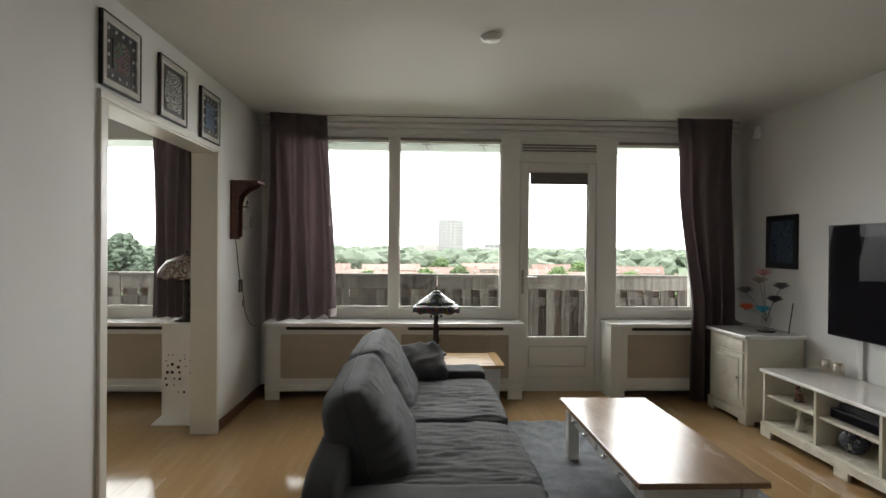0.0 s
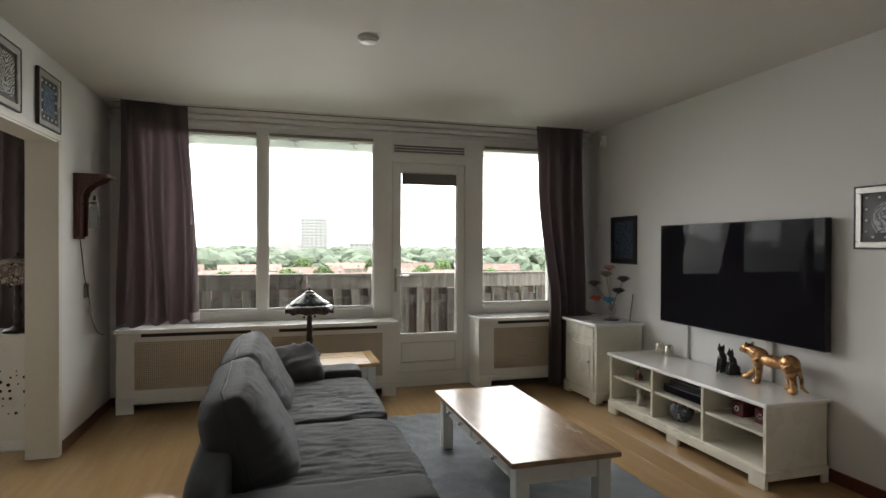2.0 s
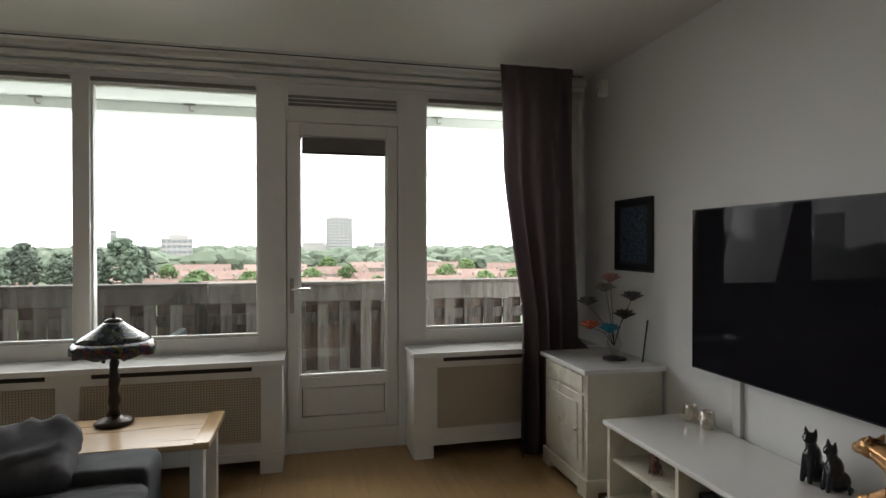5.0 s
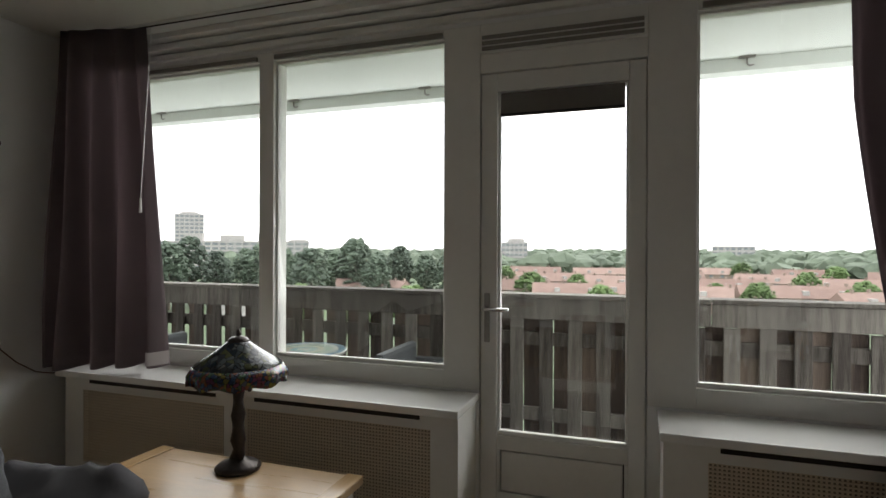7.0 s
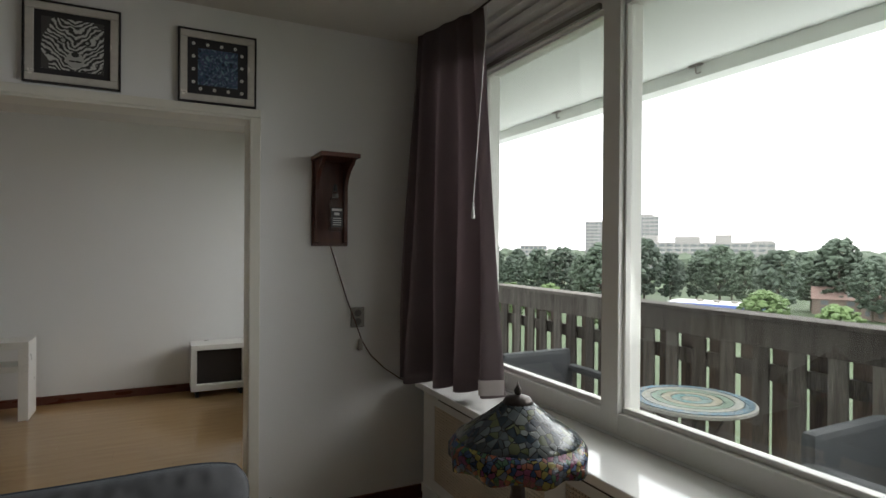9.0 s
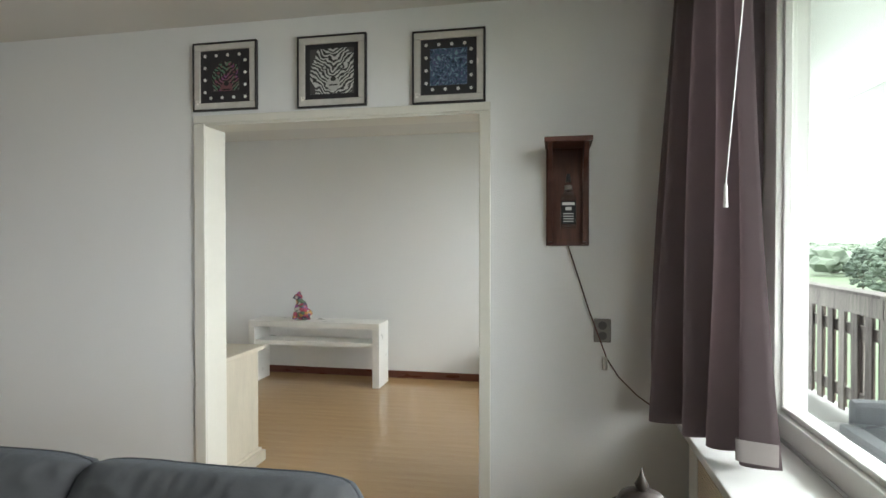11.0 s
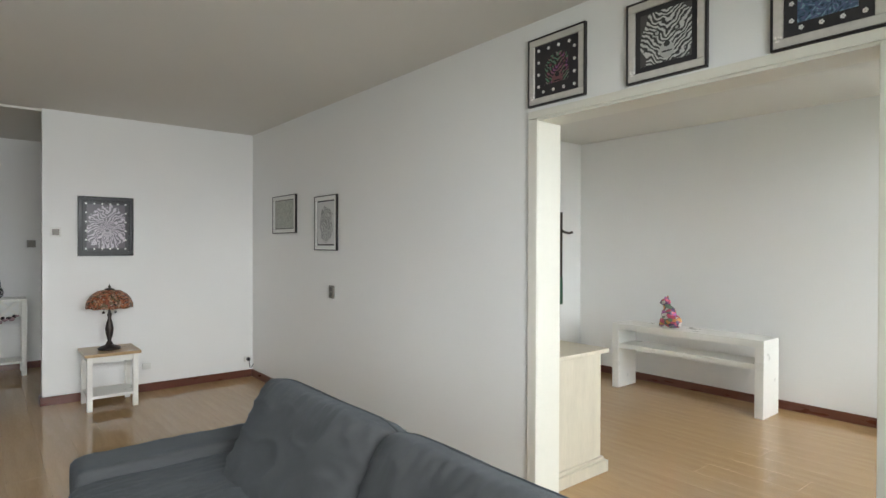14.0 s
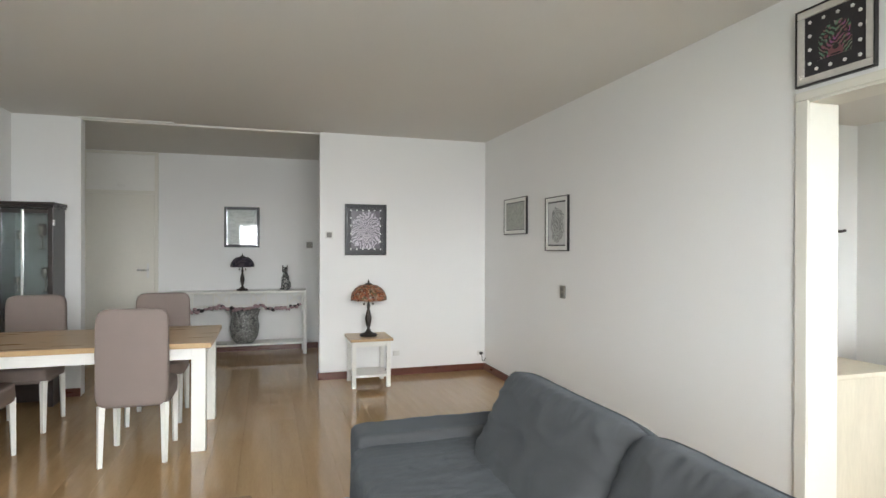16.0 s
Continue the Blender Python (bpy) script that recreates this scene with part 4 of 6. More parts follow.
# ---- stained glass lamps ----
def lamp(loc, hgt, shade_mat, prof, scallop, label, twist=True, group="", rz=0, body=BRONZE, border=None):
    th = thing("table_lamp", label, "table lamp", loc, rz, group)
    r = hgt / 0.565
    part("base", lathe(bmesh.new(), [(0, 0), (0.085 * r, 0), (0.09 * r, 0.012 * r), (0.075 * r, 0.025 * r), (0.04 * r, 0.035 * r), (0.025 * r, 0.05 * r), (0, 0.052 * r)], 28), body, th, "", True)

    def wob(rr, z, a):
        return rr * (1 + (0.18 * math.cos(3 * a + z * 60 / r) if twist else 0.0)), z
    if not twist:
        part("stem", lathe(bmesh.new(), [(a * r, b * r) for a, b in ((0.03, 0.045), (0.014, 0.075), (0.028, 0.13), (0.033, 0.18), (0.022, 0.24), (0.012, 0.27), (0.019, 0.30), (0.010, 0.33), (0.008, 0.53))], 20), body, th, "turned bronze stem", True)
    else:
      part("stem", lathe(bmesh.new(), [(0.03 * r, 0.045 * r), (0.021 * r, 0.08 * r), (0.028 * r, 0.12 * r), (0.021 * r, 0.17 * r), (0.026 * r, 0.22 * r), (0.018 * r, 0.27 * r), (0.022 * r, 0.31 * r), (0.010 * r, 0.34 * r), (0.008 * r, 0.53 * r)], 18, wob=wob), body, th, "", True)

    def wob2(rr, z, a):
        e = max(0.0, 1 - (z / r - prof[-1][1]) / 0.06)
        return rr * (1 + scallop * 0.04 * e * math.sin(9 * a)), z - scallop * 0.012 * r * e * (0.5 + 0.5 * math.sin(9 * a + 1))
    full = [(0.001, prof[0][1] * r + 0.001)] + [(a * r, b * r) for a, b in prof]
    bm = lathe(bmesh.new(), full[:-2] if border else full, 54, wob=wob2)
    bm.faces.ensure_lookup_table()
    big = [f for f in bm.faces if len(f.verts) > 10]
    bmesh.ops.delete(bm, geom=big, context="FACES_ONLY")
    bmesh.ops.solidify(bm, geom=bm.faces[:], thickness=0.004)
    sh_ = part("shade", bm, shade_mat, th, "leaded stained glass shade", True)
    if border:
        bm = lathe(bmesh.new(), full[-3:], 54, wob=wob2)
        bmesh.ops.delete(bm, geom=[f for f in bm.faces if len(f.verts) > 10], context="FACES_ONLY")
        bmesh.ops.solidify(bm, geom=bm.faces[:], thickness=0.004)
        part("shade_border", bm, border, sh_, "band of small coloured glass flowers", True)
    ribs = bmesh.new()
    for k in range(9 if border else 0):
        an = (k + 0.5) * 2 * math.pi / 9
        tube(ribs, [((a + 0.001) * math.cos(an), (a + 0.001) * math.sin(an), b + 0.001) for a, b in full[1:-2]], 0.0022, 5)
    if border:
        part("lead_rib", ribs, body, sh_, "raised lead seams")
    else:
        ribs.free()
    part("cap", lathe(bmesh.new(), [(0.045 * r, prof[0][1] * r - 0.004), (0.035 * r, prof[0][1] * r + 0.012 * r), (0.01 * r, prof[0][1] * r + 0.02 * r), (0, prof[0][1] * r + 0.02 * r)], 20), body, sh_, "", True)
    part("finial", lathe(bmesh.new(), [(0.006 * r, prof[0][1] * r + 0.015 * r), (0.012 * r, prof[0][1] * r + 0.03 * r), (0.004 * r, prof[0][1] * r + 0.045 * r), (0, prof[0][1] * r + 0.06 * r)], 12), body, sh_, "", True)
    for s_ in (-1, 1):
        bm = cyl(bmesh.new(), (s_ * 0.045 * r, 0, 0.325 * r), (s_ * 0.03 * r, 0, 0.40 * r), 0.0016, None, 5)
        ball(bm, (s_ * 0.045 * r, 0, 0.32 * r), 0.011 * r, 8, 6)
        part("pull_chain", bm, body, th, "beaded pull chain", True)
    return th


CONE = [(0.035, 0.515), (0.055, 0.498), (0.095, 0.468), (0.135, 0.442), (0.168, 0.42), (0.187, 0.395), (0.184, 0.362)]
DOME = [(0.03, 0.515), (0.075, 0.505), (0.115, 0.475), (0.14, 0.435), (0.152, 0.395), (0.150, 0.365)]
TIFF_BLUE = mosaic("blue_green_stained_glass", [(0.05, 0.065, 0.072), (0.10, 0.12, 0.125), (0.035, 0.05, 0.075), (0.15, 0.165, 0.16), (0.02, 0.03, 0.04), (0.08, 0.095, 0.05), (0.05, 0.06, 0.07), (0.09, 0.10, 0.05), (0.065, 0.08, 0.09)], 46, 0.12, (0.012, 0.012, 0.012), 0.035, 0.08, stretch=(1.0, 1.0, 0.5))
TIFF_FLOWER = mosaic("flower_border_glass", [(0.22, 0.08, 0.05), (0.06, 0.09, 0.16), (0.20, 0.17, 0.05), (0.05, 0.10, 0.06), (0.10, 0.11, 0.13), (0.16, 0.05, 0.09), (0.03, 0.05, 0.10)], 70, 0.15, (0.012, 0.012, 0.012), 0.05, 0.25)
TIFF_ORANGE = mosaic("orange_stained_glass", [(0.48, 0.17, 0.08), (0.52, 0.26, 0.14), (0.32, 0.10, 0.05), (0.46, 0.28, 0.19), (0.2, 0.14, 0.07)], 55, 0.25, (0.02, 0.012, 0.01), 0.05, 0.2)
TIFF_DARK = mosaic("dark_jewel_stained_glass", [(0.05, 0.04, 0.06), (0.09, 0.07, 0.1), (0.03, 0.03, 0.05), (0.14, 0.1, 0.12)], 60, 0.25, (0.01, 0.01, 0.01), 0.05, 0.1)
TIFF_SHELL = mosaic("shell_glass", [(0.42, 0.33, 0.28), (0.5, 0.41, 0.36), (0.32, 0.22, 0.2), (0.55, 0.5, 0.45)], 42, 0.2, (0.03, 0.025, 0.02), 0.05, 0.3)
lamp((1.62, 4.33, 0.481), 0.565, TIFF_BLUE, CONE, 1.0, "bronze table lamp with a blue-green stained glass shade", rz=20, border=TIFF_FLOWER)
lamp((-0.36, 4.22, 0.77), 0.56, TIFF_SHELL, [(0.03, 0.515), (0.09, 0.505), (0.15, 0.47), (0.19, 0.425), (0.205, 0.38), (0.20, 0.355)], 1.2, "bronze table lamp with a beaded shell shade on the pedestal")

# perforated pedestal in the side room
pd = thing("pedestal", "white pedestal perforated with round holes", "pedestal", (-0.36, 4.22, 0))
bm = bmesh.new()
vs = [bm.verts.new(p) for p in ((-0.13, -0.13, 0.06), (0.13, -0.13, 0.06), (0.13, 0.13, 0.06), (-0.13, 0.13, 0.06), (-0.13, -0.13, 0.755), (0.13, -0.13, 0.755), (0.13, 0.13, 0.755), (-0.13, 0.13, 0.755))]
for f in ((0, 1, 5, 4), (1, 2, 6, 5), (2, 3, 7, 6), (3, 0, 4, 7), (4, 5, 6, 7), (3, 2, 1, 0)):
    bm.faces.new([vs[i] for i in f])
part("body", bm, WHITE, pd)
part("top", B(-0.145, 0.145, -0.145, 0.145, 0.755, 0.77, 0.004), WHITE, pd)
part("foot", lathe(bmesh.new(), [(0.0, 0), (0.26, 0), (0.26, 0.01), (0.185, 0.06), (0, 0.06)], 4), WHITE, pd).rotation_euler = (0, 0, math.pi / 4)
rn = random.Random(2)
for row in range(7):
    for col in range(5):
        if rn.random() < 0.85:
            hole = part("hole", cyl(bmesh.new(), (0, -0.1325, 0), (0, -0.129, 0), rn.choice((0.005, 0.007, 0.010, 0.012)), None, 12), SLOT, pd, "dark round hole")
            hole.location = (-0.092 + col * 0.046 + rn.uniform(-0.012, 0.012), 0, 0.25 + row * 0.048 + rn.uniform(-0.014, 0.014))

# ---- television wall ----
tv = thing("television", "large black flat television mounted on the wall", "television", (4.52, 2.92, 1.16))
part("bezel", B(-0.075, -0.03, -0.74, 0.74, -0.395, 0.395, 0.004), BLACK, tv)
part("screen", B(-0.078, -0.0745, -0.734, 0.734, -0.386, 0.389), SCREEN, tv, "dark glossy screen")
part("wall_mount", B(-0.03, 0, -0.25, 0.25, -0.2, 0.2), BLACK, tv)
for y in (3.42, 2.62):
    cb = mesh_thing("cable_duct", B(-0.022, 0, -0.025, 0.025, 0.49, 0.79, 0.004), WHITEPL, "white cable duct below the television", "cable duct", loc=(4.52, y, 0))

tb = thing("tv_bench", "long ivory open-shelved television bench", "tv bench", (4.04, 2.2, 0))
part("top", B(-0.02, 0.46, -0.02, 1.59, 0.468, 0.492, 0.008), SILL, tb, "glossy ivory top")
for y in (0.0, 0.50, 1.02, 1.55):
    part("upright", B(0.0 if y in (0.0, 1.55) else 0.006, 0.45, y, y + 0.022, 0.085, 0.468, 0.002), IVORY, tb)
part("bottom", B(0.004, 0.45, 0.022, 1.55, 0.095, 0.115), IVORY, tb)
part("back", B(0.44, 0.452, 0.022, 1.55, 0.115, 0.468), IVORY, tb)
for y0, y1 in ((0.022, 0.5), (0.522, 1.02), (1.042, 1.55)):
    part("shelf", B(0.02, 0.44, y0, y1, 0.29, 0.308, 0.002), IVORY, tb)
bm = B(-0.012, 0.008, -0.008, 1.58, 0.05, 0.10, 0.004)
for y in (-0.008, 0.72, 1.46):
    box(bm, -0.014, 0.01, y, y + 0.12, 0, 0.06, 0.006)
box(bm, 0.008, 0.45, -0.012, 0.004, 0.05, 0.10, 0.004)
box(bm, 0.40, 0.45, -0.012, 0.004, 0, 0.05, 0.004)
part("plinth", bm, IVORY, tb)

wc = thing("cabinet", "ivory one-door cabinet by the window", "cabinet", (4.04, 3.98, 0))
part("body", B(0.0, 0.46, 0.0, 0.55, 0.07, 0.672, 0.003), IVORY, wc)
part("top", B(-0.03, 0.47, -0.025, 0.575, 0.672, 0.702, 0.008), SILL, wc)
bm = B(-0.015, 0.0, -0.012, 0.562, 0.03, 0.10, 0.004)
box(bm, -0.015, 0.46, -0.015, 0.0, 0.03, 0.10, 0.004)
for y in (-0.012, 0.46):
    box(bm, -0.017, 0.06, y, y + 0.10, 0, 0.05, 0.005)
part("plinth", bm, IVORY, wc)
dr = part("door", B(-0.012, -0.001, 0.04, 0.51, 0.13, 0.55, 0.004), IVORY, wc)
part("panel", B(-0.018, -0.011, 0.09, 0.46, 0.18, 0.50, 0.005), IVORY, dr)
knob(dr, (-0.012, 0.075, 0.36))
part("drawer", B(-0.012, -0.001, 0.04, 0.51, 0.57, 0.66, 0.004), IVORY, wc)


# ---- pictures ----
def art_mat(name, cols, scale=9.0, dist=4.0, bands=False):
    m = bpy.data.materials.new(name)
    m.use_nodes = True
    n, l = m.node_tree.nodes, m.node_tree.links
    tc = n.new("ShaderNodeTexCoord")
    no = n.new("ShaderNodeTexWave" if bands else "ShaderNodeTexNoise")
    no.inputs["Scale"].default_value = scale
    no.inputs["Detail"].default_value = 6
    no.inputs["Distortion"].default_value = dist
    l.new(tc.outputs["Object"], no.inputs["Vector"])
    rp = n.new("ShaderNodeValToRGB")
    while len(rp.color_ramp.elements) < len(cols):
        rp.color_ramp.elements.new(0.5)
    for i, c in enumerate(cols):
        rp.color_ramp.elements[i].position = 0.38 + 0.24 * i / (len(cols) - 1)
        rp.color_ramp.elements[i].color = (*c, 1)
    l.new(no.outputs["Fac"], rp.inputs[0])
    b = n["Principled BSDF"]
    l.new(rp.outputs[0], b.inputs["Base Color"])
    b.inputs["Roughness"].default_value = 0.3
    return m


def animal_art(name, pale, dark, back, style="stripes", rx=0.10, rz=0.125, tint=None):
    """An animal face in strokes: paired eyes, a nose and striped, radial or sketched fur on a plain ground."""
    m = bpy.data.materials.new(name)
    m.use_nodes = True
    n, l = m.node_tree.nodes, m.node_tree.links

    def calc(op, a, b=0.0):
        q = n.new("ShaderNodeMath")
        q.operation = op
        for k, v in ((0, a), (1, b)):
            if isinstance(v, (int, float)):
                q.inputs[k].default_value = v
            else:
                l.new(v, q.inputs[k])
        return q.outputs[0]

    def blend(f, a, b):
        q = n.new("ShaderNodeMix")
        q.data_type = "RGBA"
        l.new(f, q.inputs["Factor"])
        for k, v in (("A", a), ("B", b)):
            if isinstance(v, tuple):
                q.inputs[k].default_value = (*v, 1)
            else:
                l.new(v, q.inputs[k])
        return q.outputs["Result"]

    tc = n.new("ShaderNodeTexCoord")
    sep = n.new("ShaderNodeSeparateXYZ")
    l.new(tc.outputs["Object"], sep.inputs[0])
    noi = n.new("ShaderNodeTexNoise")
    noi.inputs["Scale"].default_value = 19.0
    noi.inputs["Detail"].default_value = 7.0
    l.new(tc.outputs["Object"], noi.inputs["Vector"])
    w = calc("SUBTRACT", noi.outputs["Fac"], 0.5)
    x, z = calc("ADD", sep.outputs["X"], -0.008), sep.outputs["Z"]
    ax_ = calc("ABSOLUTE", x)
    ang = calc("ARCTAN2", calc("ADD", z, 0.02), calc("ADD", ax_, 0.004))
    rad = calc("SQRT", calc("ADD", calc("MULTIPLY", x, x), calc("MULTIPLY", z, z)))
    if style == "radial":
        ph = calc("ADD", calc("MULTIPLY", ang, 30.0), calc("ADD", calc("MULTIPLY", w, 26.0), calc("MULTIPLY", rad, 90.0)))
    elif style == "sketch":
        ph = calc("ADD", calc("MULTIPLY", rad, 260.0), calc("MULTIPLY", w, 30.0))
    else:
        ph = calc("ADD", calc("MULTIPLY", calc("SUBTRACT", z, calc("MULTIPLY", ax_, 0.8)), 270.0), calc("MULTIPLY", w, 26.0))
    stroke = calc("MULTIPLY", calc("ADD", calc("SINE", ph), 0.50), 0.85)
    stroke_c = n.new("ShaderNodeClamp")
    l.new(stroke, stroke_c.inputs[0])
    fur = blend(stroke_c.outputs[0], dark, tint if tint else pale)
    if tint:
        ramp = n.new("ShaderNodeValToRGB")
        while len(ramp.color_ramp.elements) < 4:
            ramp.color_ramp.elements.new(0.5)
        for k, c in enumerate((tint, (0.10, 0.28, 0.16), pale, (0.30, 0.10, 0.28))):
            ramp.color_ramp.elements[k].position = 0.36 + 0.09 * k
            ramp.color_ramp.elements[k].color = (*c, 1)
        l.new(noi.outputs["Fac"], ramp.inputs[0])
        fur = blend(stroke_c.outputs[0], dark, ramp.outputs[0])
    edge = calc("ADD", calc("POWER", calc("DIVIDE", ax_, rx), 2.2), calc("ADD", calc("POWER", calc("DIVIDE", calc("ABSOLUTE", calc("ADD", z, 0.012)), rz), 2.2), calc("MULTIPLY", w, 1.6)))
    col = blend(calc("LESS_THAN", edge, 1.0), back, fur)

    def spot(cx, cz, r, squash, c, base):
        dx, dz = calc("SUBTRACT", ax_, cx), calc("MULTIPLY", calc("SUBTRACT", z, cz), squash)
        d = calc("SQRT", calc("ADD", calc("MULTIPLY", dx, dx), calc("MULTIPLY", dz, dz)))
        return blend(calc("LESS_THAN", calc("ADD", d, calc("MULTIPLY", w, 0.01)), r), base, c)

    col = spot(0.0, -0.062, 0.034, 1.0, tuple(0.8 * p for p in pale), col)
    col = spot(0.044, 0.018, 0.017, 1.5, dark, col)
    col = spot(0.044, 0.018, 0.008, 1.2, tuple(0.7 * p for p in pale), col)
    col = spot(0.0, -0.038, 0.014, 1.3, dark, col)
    col = spot(0.010, -0.068, 0.014, 4.0, dark, col)
    b = n["Principled BSDF"]
    l.new(col, b.inputs["Base Color"])
    b.inputs["Roughness"].default_value = 0.3
    return m


MATB = mat("dark_mount", (0.028, 0.026, 0.03), 0.4, var=0.2)


def picture(loc, rz, w, h, art, label, rim=SILVER, rim_w=0.033, mount=MATB, inset=0.05, dots=0, edge=DARKFRAME, shape="square", glazed=False):
    """Local x along the wall, local -y out of the wall, z up from the middle."""
    th = thing("picture", label, "picture", loc, rz)
    bm = bmesh.new()
    for a in ((-w / 2, w / 2, h / 2 - 0.008, h / 2), (-w / 2, w / 2, -h / 2, -h / 2 + 0.008), (-w / 2, -w / 2 + 0.008, -h / 2 + 0.008, h / 2 - 0.008), (w / 2 - 0.008, w / 2, -h / 2 + 0.008, h / 2 - 0.008)):
        box(bm, a[0], a[1], -0.022, 0, a[2], a[3], 0.002, 1)
    part("edge", bm, edge, th)
    e, f = 0.008, 0.008 + rim_w
    bm = bmesh.new()
    for a in ((-w / 2 + e, w / 2 - e, h / 2 - f, h / 2 - e), (-w / 2 + e, w / 2 - e, -h / 2 + e, -h / 2 + f), (-w / 2 + e, -w / 2 + f, -h / 2 + f, h / 2 - f), (w / 2 - f, w / 2 - e, -h / 2 + f, h / 2 - f)):
        box(bm, a[0], a[1], -0.019, 0, a[2], a[3], 0.003, 1)
    part("rim", bm, rim, th)
    part("mount", B(-w / 2 + f, w / 2 - f, -0.010, 0, -h / 2 + f, h / 2 - f), mount, th)
    i = f + inset
    bm = bmesh.new()
    if shape == "square":
        box(bm, -w / 2 + i, w / 2 - i, -0.0125, -0.009, -h / 2 + i, h / 2 - i)
    else:
        ball(bm, (0, -0.0105, -h * 0.03), (w / 2 - i, 0.0025, h / 2 - i), 20, 12)
        for s_ in (-1, 1):
            cyl(bm, (s_ * (w / 2 - i) * 0.6, -0.0105, h * 0.1), (s_ * (w / 2 - i) * 0.75, -0.0105, h / 2 - i + 0.01), 0.03, 0.006, 6)
    part("image", bm, art, th)
    for k in range(dots):
        u = k / dots * 4
        s_, t_ = int(u), (u % 1) * 2 - 1
        a, c = w / 2 - f - 0.026, h / 2 - f - 0.026
        p = ((t_ * a, c), (a, -t_ * c), (-t_ * a, -c), (-a, t_ * c))[s_]
        bm = bmesh.new()
        for q in range(5):
            an = q * 1.2566
            cyl(bm, (p[0] + 0.005 * math.cos(an), -0.0135, p[1] + 0.005 * math.sin(an)), (p[0] + 0.005 * math.cos(an), -0.010, p[1] + 0.005 * math.sin(an)), 0.0038, None, 6)
        part("star", bm, WHITEPL, th, "small white star")
    if not glazed:
        return th
    th_glass = part("glazing", B(-w / 2 + f, w / 2 - f, -0.0165, -0.0155, -h / 2 + f, h / 2 - f), CLEAR, th, "clear picture glass")
    th_glass.visible_shadow = False
    return th


picture((0, 2.525, 2.288), 90, 0.36, 0.35, animal_art("art_colour_cat", (0.24, 0.10, 0.11), (0.02, 0.018, 0.02), (0.03, 0.026, 0.03), "stripes", 0.075, 0.09, (0.30, 0.26, 0.24)), "framed multicolour animal print with small stars", dots=14, inset=0.06)
picture((0, 3.105, 2.280), 90, 0.36, 0.353, animal_art("art_grey_tiger", (0.62, 0.63, 0.61), (0.035, 0.035, 0.035), (0.07, 0.068, 0.066), "stripes", 0.12, 0.14), "framed black and white tiger print above the opening", inset=0.025)
picture((0, 3.69, 2.267), 90, 0.35, 0.345, art_mat("art_blue_grin", [(0.02, 0.03, 0.06), (0.06, 0.14, 0.22), (0.10, 0.08, 0.2), (0.2, 0.35, 0.42)], 22), "framed blue and purple animal print with small stars", dots=14, inset=0.045)
picture((0, -0.735, 1.685), 90, 0.52, 0.36, art_mat("art_grey_green", [(0.26, 0.27, 0.23), (0.34, 0.35, 0.31), (0.42, 0.42, 0.38)], 16), "silver framed pale grey-green print", mount=BLACK, rim=WHITEPL, inset=0.008)
picture((0, 0.097, 1.58), 90, 0.39, 0.46, animal_art("art_pencil", (0.5, 0.5, 0.49), (0.2, 0.2, 0.2), (0.56, 0.56, 0.55), "sketch", 0.11, 0.15), "silver framed pencil drawing of an animal head", mount=BLACK, rim=WHITEPL, inset=0.012)
picture((1.355, -1.57, 1.558), 180, 0.44, 0.535, animal_art("art_lion", (0.52, 0.47, 0.53), (0.12, 0.11, 0.13), (0.10, 0.09, 0.105), "radial", 0.16, 0.20), "black framed silver lion print with glitter border", rim=BLACK, rim_w=0.03, dots=20, inset=0.03)
picture((2.665, -3.5, 1.63), 180, 0.44, 0.53, art_mat("art_hall", [(0.2, 0.24, 0.2), (0.5, 0.5, 0.48), (0.66, 0.66, 0.66)], 26), "black framed silvery print above the hall console", rim=BLACK, rim_w=0.02, inset=0.01, glazed=True)
picture((ROOM_X, 4.287, 1.44), -90, 0.40, 0.447, art_mat("art_dark_blue", [(0.01, 0.012, 0.02), (0.03, 0.05, 0.09), (0.12, 0.18, 0.26), (0.02, 0.02, 0.03)], 14), "black framed dark blue print beside the television", rim=BLACK, rim_w=0.04, inset=0.005)
picture((ROOM_X, 1.87, 1.545), -90, 0.38, 0.35, animal_art("art_leopard", (0.45, 0.46, 0.5), (0.04, 0.04, 0.05), (0.035, 0.032, 0.05), "sketch", 0.10, 0.11), "silver framed leopard cub print with small stars", dots=14, inset=0.05)


# ---- west wall fittings ----
ws = thing("bottle_shelf", "red-brown wooden wall bracket with a roofed top", "wall shelf", (0, 4.239, 1.421))
part("back_board", B(0, 0.018, -0.095, 0.095, 0, 0.44, 0.003), MAHOG, ws)
part("roof_board", B(0, 0.215, -0.1, 0.1, 0.44, 0.462, 0.004), MAHOG, ws)
for y in (-0.085, 0.067):
    bm = bmesh.new()
    prof = [(0.018, 0.44), (0.195, 0.44), (0.165, 0.415), (0.105, 0.385), (0.065, 0.345), (0.045, 0.29), (0.04, 0.02), (0.018, 0.015)]
    a = [bm.verts.new((p[0], y, p[1])) for p in prof]
    b = [bm.verts.new((p[0], y + 0.018, p[1])) for p in prof]
    bm.faces.new(a)
    bm.faces.new(list(reversed(b)))
    for i in range(len(prof)):
        j = (i + 1) % len(prof)
        bm.faces.new((a[i], b[i], b[j], a[j]))
    part("bracket", bm, MAHOG, ws)
CLEAR = glass_mat("clear_bottle_glass", (0.88, 0.9, 0.9))
bo = thing("bottle", "square clear glass bottle with a black and white label", "bottle", (0.105, 4.241, 1.496))
part("glass", lathe(box(bmesh.new(), -0.03, 0.03, -0.034, 0.034, 0, 0.145, 0.008), [(0.028, 0.144), (0.016, 0.165), (0.015, 0.205)], 14), CLEAR, bo, "", True)
